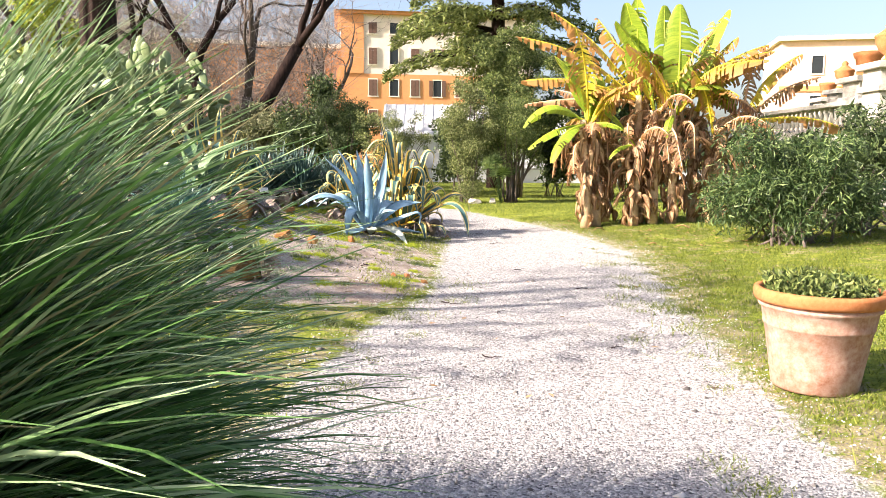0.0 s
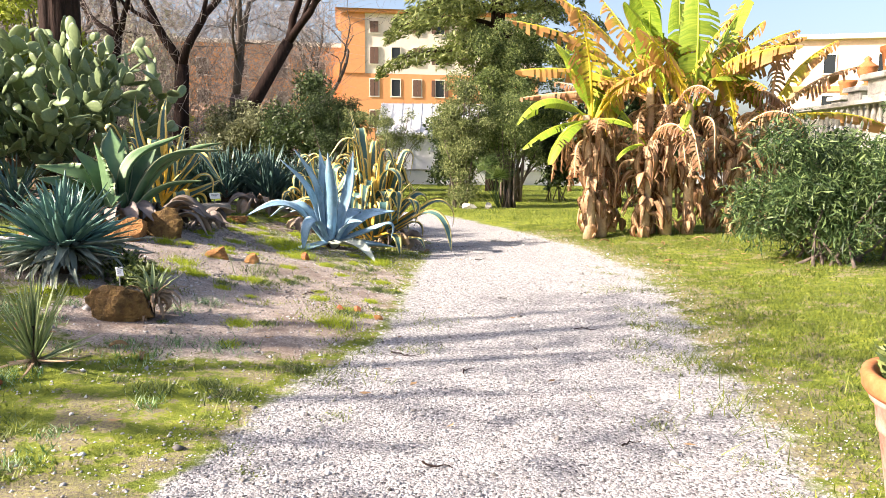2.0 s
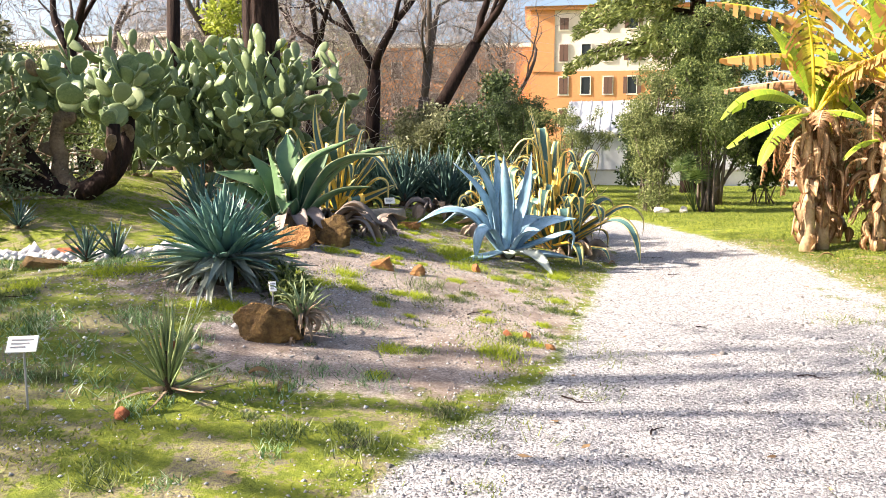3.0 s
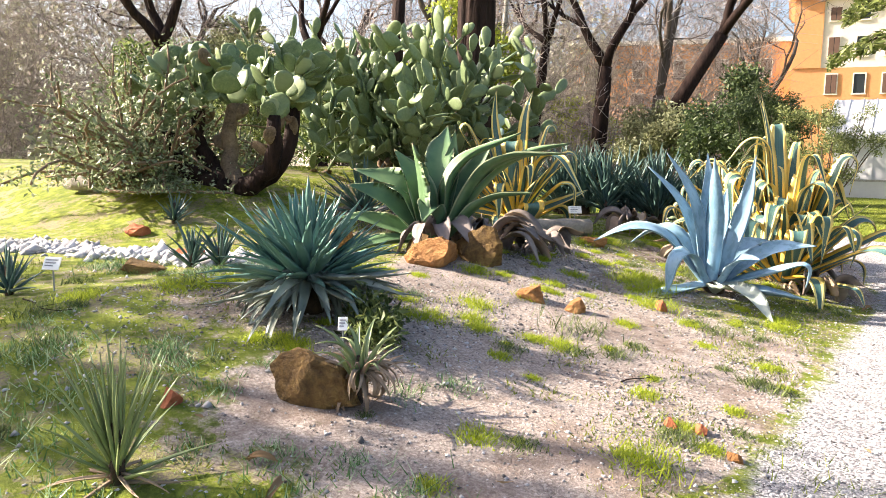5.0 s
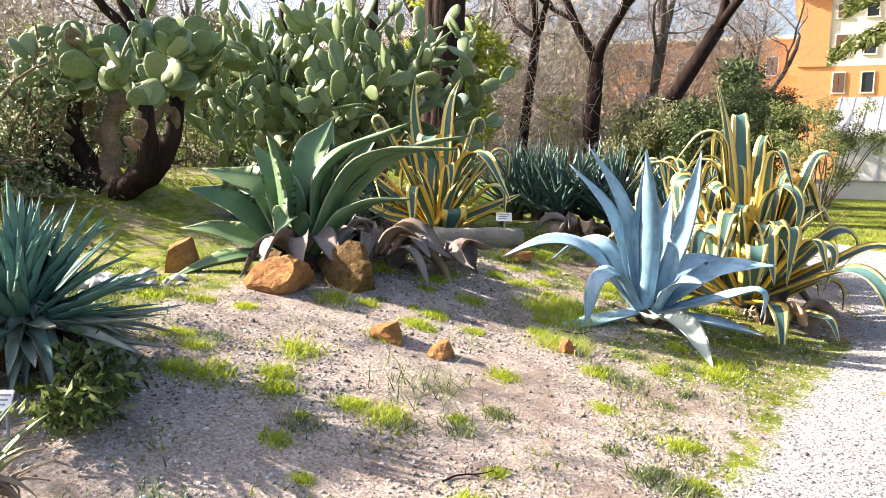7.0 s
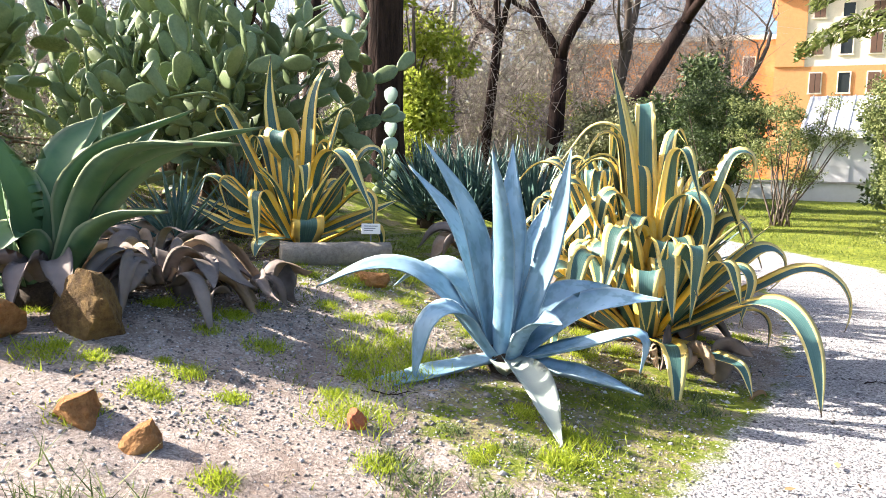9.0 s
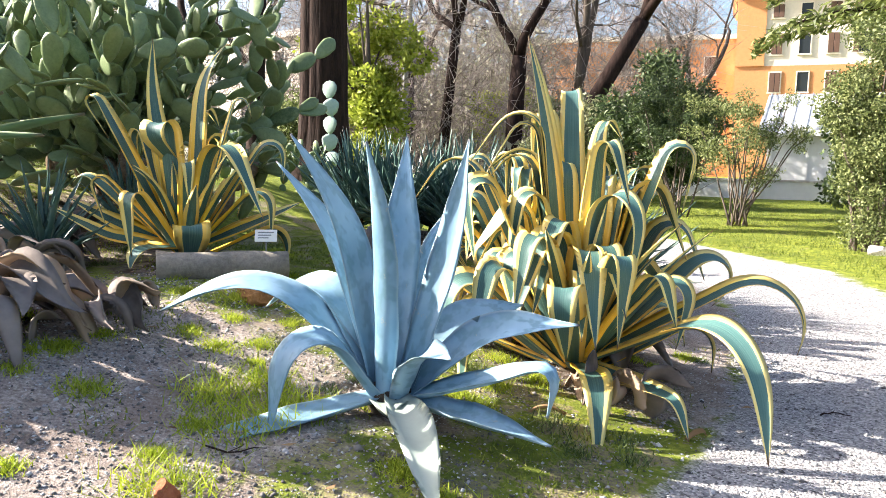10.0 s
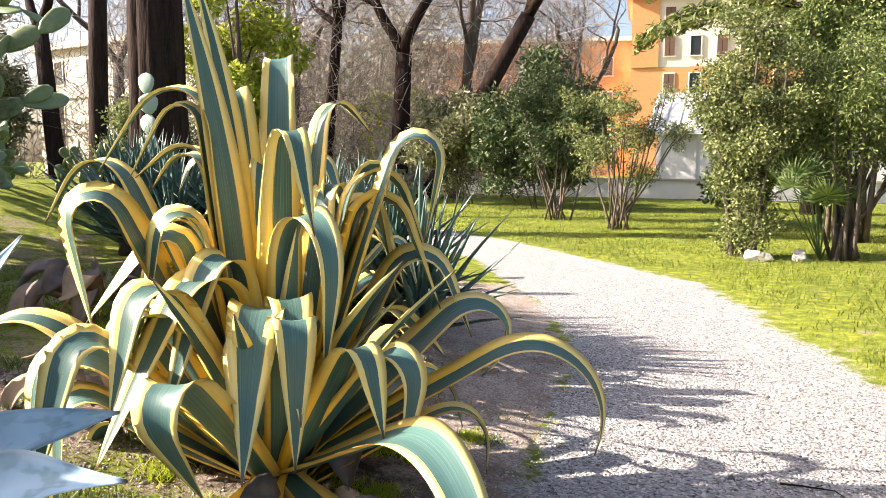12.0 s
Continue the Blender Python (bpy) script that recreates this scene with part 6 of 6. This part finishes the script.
def brush(seed, n, label, ring, hgt):
    """Dense thin bare twigs of the winter wood, with a gap before the villa."""
    rng = np.random.default_rng(seed)
    a = np.radians(rng.uniform(ring[0], ring[1], n))
    a = a[(np.degrees(a) < -46) | (np.degrees(a) > -35) | (rng.random(n) < 0.3)]
    n = len(a)
    d = rng.uniform(ring[2], ring[3], n)
    q = np.stack([d * np.sin(a), d * np.cos(a), hgt * 0.75 * rng.uniform(0, 1, n) ** 1.3], 1)
    dr = rng.normal(size=(n, 3)) * 0.8 + np.array([0, 0, 0.55])
    dr /= np.linalg.norm(dr, axis=1, keepdims=True)
    L = rng.uniform(1.0, 3.4, (n, 1))
    side = np.cross(dr, rng.normal(size=(n, 3)))
    side /= np.linalg.norm(side, axis=1, keepdims=True)
    bow = side * L * rng.uniform(-0.16, 0.16, (n, 1))
    third = np.cross(dr, side)
    rings = []
    for t, r in ((0.0, 0.017), (0.5, 0.011), (1.0, 0.003)):
        m = q + dr * L * t + bow * (4 * t * (1 - t))
        rings.append(np.stack([m + side * r, m - side * r * 0.5 + third * r, m - side * r * 0.5 - third * r], 1))
    v = np.concatenate(rings, 1).reshape(-1, 3)
    quad = np.array([(0, 1, 4, 3), (1, 2, 5, 4), (2, 0, 3, 5), (3, 4, 7, 6), (4, 5, 8, 7), (5, 3, 6, 8)])
    f = (np.arange(n)[:, None, None] * 9 + quad[None]).reshape(-1, 4)
    tagged(cloud_mesh("brushwood", v, f, BRUSH), label, "brushwood", kind="stuff")


brush(1, 30000, "tangle of bare grey-brown winter twigs", (-68, -8, 41, 60), 15)

for k, (x, y, h, half) in enumerate(((-10.5, 3.9, 9.5, 2.6), (-17.0, 3.4, 9, 1.2))):
    crown_tree("evergreen_tree", (x, y, 0), "broad evergreen tree that shades the start of the path", h, half, (2800, 2400)[k], 0.2, SHRUB_DARK, 200 + k, 0.3, 1.1, 26, low=0.15)


# ---- loose ground cover, nearest first ----
def turf(name, label, n, box, keep, hgt, mat, seed):
    rng = np.random.default_rng(seed)
    x, y = rng.uniform(box[0], box[1], n), rng.uniform(box[2], box[3], n)
    ok = rng.random(n) < keep(x, y)
    x, y = x[ok], y[ok]
    n = len(x)
    z = rise(x, y)
    a = rng.uniform(0, 2 * np.pi, n)
    h = hgt * rng.uniform(0.5, 1.4, n)
    w = 0.0055
    b = np.stack([x, y, z - 0.004], 1)
    sd = np.stack([np.cos(a), np.sin(a), 0 * a], 1) * w
    tip = b + np.stack([rng.normal(0, 0.6, n) * h, rng.normal(0, 0.6, n) * h, h], 1)
    v = np.stack([b - sd, b + sd, tip], 1).reshape(-1, 3)
    i = np.arange(n)[:, None] * 3
    tagged(cloud_mesh(name, v, np.concatenate([i, i + 1, i + 2], 1), mat), label, "grass", kind="stuff")


def patch(x, y, f, lo, hi):
    k = 0.5 + 0.5 * np.sin(x * f + 1.7 * np.sin(y * f * 0.7)) * np.sin(y * f * 1.13 + 1.3 * np.sin(x * f * 0.8))
    return smooth01(k, lo, hi)


def bed_keep(x, y):
    d = path_left(y) - x
    sand = smooth01(d, 0.5, 0.9) * (1 - smooth01(d, 3.0, 4.0)) * smooth01(y, 6.2, 7.4) * (1 - smooth01(y, 11.6, 12.8))
    return np.where(d > 0.05, (1 - sand * 0.97) * patch(x, y, 2.6, 0.38, 0.8) + sand * 0.55 * patch(x, y, 4.6, 0.72, 0.9), 0) * np.where(y < 5, 0.3, 1)


def lawn_keep(x, y):
    e = x - path_right(y)
    return smooth01(e, -0.15, 0.5) * (0.35 + 0.65 * patch(x, y, 2.2, 0.2, 0.6))


turf("bed_grass", "short moss and grass tufts on the planted bed", 150000, (-9, 0.1, 3, 16), bed_keep, 0.028, TURF_BED, 1)
turf("lawn_grass", "short bright grass on the lawn by the path", 200000, (1.8, 8, 2.5, 18), lawn_keep, 0.032, TURF, 2)
turf("far_lawn_grass", "bright grass of the lawn past the bend", 130000, (-8, 8, 17, 42), lawn_keep, 0.06, TURF, 3)


def tufts(name, label, n, box, keep, blades, r, hgt, mat, seed):
    """Many small cushions of grass."""
    rng = np.random.default_rng(seed)
    x, y = rng.uniform(box[0], box[1], n), rng.uniform(box[2], box[3], n)
    ok = rng.random(n) < keep(x, y)
    x, y = x[ok], y[ok]
    size = rng.lognormal(0, 0.4, len(x))
    k = np.repeat(np.arange(len(x)), blades)
    m = len(k)
    px, py = x[k] + rng.normal(0, r, m) * size[k], y[k] + rng.normal(0, r, m) * size[k]
    h = hgt * rng.uniform(0.4, 1.3, m) * size[k]
    a = rng.uniform(0, 6.28, m)
    b = np.stack([px, py, rise(px, py) - 0.004], 1)
    sd = np.stack([np.cos(a), np.sin(a), 0 * a], 1) * 0.004
    tip = b + np.stack([rng.normal(0, 0.7, m) * h, rng.normal(0, 0.7, m) * h, h], 1)
    v = np.stack([b - sd, b + sd, tip], 1).reshape(-1, 3)
    i = np.arange(m)[:, None] * 3
    tagged(cloud_mesh(name, v, np.concatenate([i, i + 1, i + 2], 1), mat), label, "grass", kind="stuff")


def sandy(x, y):
    d = path_left(y) - x
    return smooth01(d, 0.0, 0.3) * (1 - smooth01(d, 3.6, 4.6)) * smooth01(y, 6.6, 9.0) * (0.25 + 0.75 * patch(x, y, 1.9, 0.3, 0.7))


tufts("moss_tufts", "small bright tufts of moss and grass on sand", 330, (-4.5, 0.1, 6.6, 15), sandy, 300, 0.042, 0.034, TUFT, 11)
tufts("moss_tufts", "low green weeds dotted over the bed", 160, (-5.5, 0.1, 5, 15), lambda x, y: np.where(path_left(y) - x > 0.1, 0.8, 0), 150, 0.045, 0.04, SHRUB, 12)
tufts("moss_tufts", "green weeds among pebbles by the yucca", 120, (-5.5, -1.2, 4.6, 9.5), lambda x, y: np.where(path_left(y) - x > 0.6, patch(x, y, 1.7, 0.3, 0.6), 0), 120, 0.07, 0.045, GRASS, 15)
tufts("gravel_weeds", "sparse grass growing at the gravel edge", 150, (1.2, 3.4, 2.0, 12), lambda x, y: smooth01(x - path_right(y), -0.9, -0.1) * (1 - smooth01(x - path_right(y), 0.4, 0.9)), 90, 0.07, 0.03, TURF, 13)
tufts("gravel_weeds", "sparse grass growing at the gravel edge", 110, (-2.2, 0.2, 2.0, 9), lambda x, y: 1 - smooth01(np.abs(x - path_left(y)), 0.2, 0.7), 80, 0.07, 0.03, TURF, 14)


def stones(name, label, n, box, keep, size, mat, seed):
    rng = np.random.default_rng(seed)
    x, y = rng.uniform(box[0], box[1], n), rng.uniform(box[2], box[3], n)
    ok = rng.random(n) < keep(x, y)
    x, y = x[ok], y[ok]
    n = len(x)
    s = size * rng.lognormal(0, 0.45, n)
    c = np.stack([x, y, rise(x, y) + s * 0.15], 1)
    oct6 = np.array([(1, 0, 0), (0, 1, 0), (-1, 0, 0), (0, -1, 0), (0, 0, 0.7), (0, 0, -0.7)], dtype=float)
    v = (oct6[None] * rng.uniform(0.6, 1.3, (n, 6, 1)) + rng.normal(0, 0.15, (n, 6, 3))) * s[:, None, None]
    a = rng.uniform(0, 6.28, n)
    ca, sa = np.cos(a)[:, None], np.sin(a)[:, None]
    v = np.stack([v[..., 0] * ca - v[..., 1] * sa, v[..., 0] * sa + v[..., 1] * ca, v[..., 2]], -1) + c[:, None]
    tri = np.array([(0, 1, 4), (1, 2, 4), (2, 3, 4), (3, 0, 4), (1, 0, 5), (2, 1, 5), (3, 2, 5), (0, 3, 5)])
    f = (np.arange(n)[:, None, None] * 6 + tri[None]).reshape(-1, 3)
    tagged(cloud_mesh(name, v.reshape(-1, 3), f, mat), label, "gravel", kind="stuff")


def on_path(x, y):
    return np.minimum(smooth01(x, path_left(y) - 0.5, path_left(y) + 0.2), 1 - smooth01(x, path_right(y) - 0.2, path_right(y) + 0.6))


stones("gravel", "loose pale grey gravel on the path", 70000, (-1.8, 3.4, 1.2, 17), on_path, 0.0055, PEBBLE, 1)
stones("dark_grit", "scattered dark grit and bits on the gravel", 11000, (-1.8, 3.4, 1.2, 17), on_path, 0.006, PEBBLE_DARK, 2)
stones("bed_grit", "small stones on the sandy bed", 30000, (-4.5, 0.0, 5, 14), sandy, 0.0055, PEBBLE, 3)
stones("bed_crumbs", "dark crumbs of soil on the sandy bed", 50000, (-4.5, 0.0, 5, 14), sandy, 0.0055, PEBBLE_DARK, 4)
stones("bed_grit", "pale pebbles strewn among moss", 5200, (-5.5, -0.8, 4.4, 9.2), lambda x, y: np.where(path_left(y) - x > 0.1, 0.25 + 0.75 * patch(x, y, 2.1, 0.35, 0.7), 0), 0.0075, PEBBLE, 6)
stones("white_pebbles", "strip of white pebbles crossing the bed", 5000, (-8.5, -3.7, 8.6, 10.2), lambda x, y: np.exp(-((y - 9.35 - 0.12 * (x + 5)) / 0.3) ** 2), 0.035, PEBBLE, 5)


def litter(n, box, keep, seed, label):
    rng = np.random.default_rng(seed)
    x, y = rng.uniform(box[0], box[1], n), rng.uniform(box[2], box[3], n)
    ok = rng.random(n) < keep(x, y)
    c = np.stack([x[ok], y[ok], rise(x[ok], y[ok]) + 0.02], 1)
    v, f = leaf_sprays(rng, c, np.zeros_like(c), 0.08, 0.45)
    v = v.reshape(-1, 4, 3)
    m = v.mean(1, keepdims=True)
    v = m + (v - m) * np.array([1, 1, 0.25])
    tagged(cloud_mesh("fallen_leaves", v.reshape(-1, 3), f, LITTER), label, "leaves", kind="stuff")


litter(900, (2.4, 8, 8, 17), lambda x, y: smooth01(x - path_right(y), 0.0, 0.5) * smooth01(y, 9, 14), 1, "brown fallen leaves on the lawn by the bananas")
litter(260, (-4.5, 3, 3, 16), lambda x, y: 0.5 + 0 * x, 2, "scattered brown leaf bits on soil and gravel")


# ---- twigs and dry leaves lying about ----
def fallen_twig(x, y, length, turn, seed, label):
    rng = np.random.default_rng(seed)
    s = np.linspace(-0.5, 0.5, 7)
    pts = np.stack([s * length, 0.12 * length * np.sin(s * 5 + seed), 0.006 + 0.012 * rng.random(7)], 1)
    v, f = tube(pts, np.linspace(0.006, 0.002, 7), 5)
    b, g = tube([pts[3], pts[3] + np.array([0.1, 0.12, 0.02]) * length * 1.6], [0.003, 0.0012], 4, len(v))
    ob = link_mesh("fallen_twig", list(v) + list(b), f + g, BARK_DARK)
    ob.matrix_basis = pose(*on_ground(x, y), 0, 0, turn)
    tagged(ob, label, "twig", "fallen twigs")


for k, (x, y, L, t) in enumerate(((0.37, 5.3, 0.16, -35), (1.35, 5.6, 0.12, 20), (0.55, 6.9, 0.14, 60), (1.6, 8.2, 0.2, 5), (0.1, 7.3, 0.22, -10), (1.0, 9.6, 0.15, 40), (0.9, 12.6, 0.2, 15), (1.3, 15.0, 0.26, -12), (0.7, 14.2, 0.18, 30), (-0.95, 9.2, 0.25, 70), (-4.2, 7.3, 0.55, 8), (-1.5, 11.6, 0.3, 25))):
    fallen_twig(x, y, L, t, k, "thin dark twig lying on the ground")


def dry_leaf(x, y, length, turn, label):
    v, f, uv = blade(0, 25, length, 0.035, 60, 0.1, 0.9, 70, 30, 0.004, 0.5, "strap", 10, 0.0, 0.01)
    ob = link_mesh("dry_leaf", v, f, LITTER, None, uv, True)
    ob.matrix_basis = pose(*on_ground(x, y), 0, 0, turn)
    tagged(ob, label, "leaf", "dry leaves")


for x, y, L, t in ((-1.62, 6.75, 0.22, 110), (-1.9, 6.9, 0.14, 30), (-0.55, 13.1, 0.25, 200), (0.05, 13.3, 0.2, 60), (3.4, 12.2, 0.2, 15), (3.9, 13.9, 0.3, 80), (4.8, 14.4, 0.35, 140), (3.2, 14.7, 0.3, 200)):
    dry_leaf(x, y, L, t, "curled brown dry leaf lying on the ground")
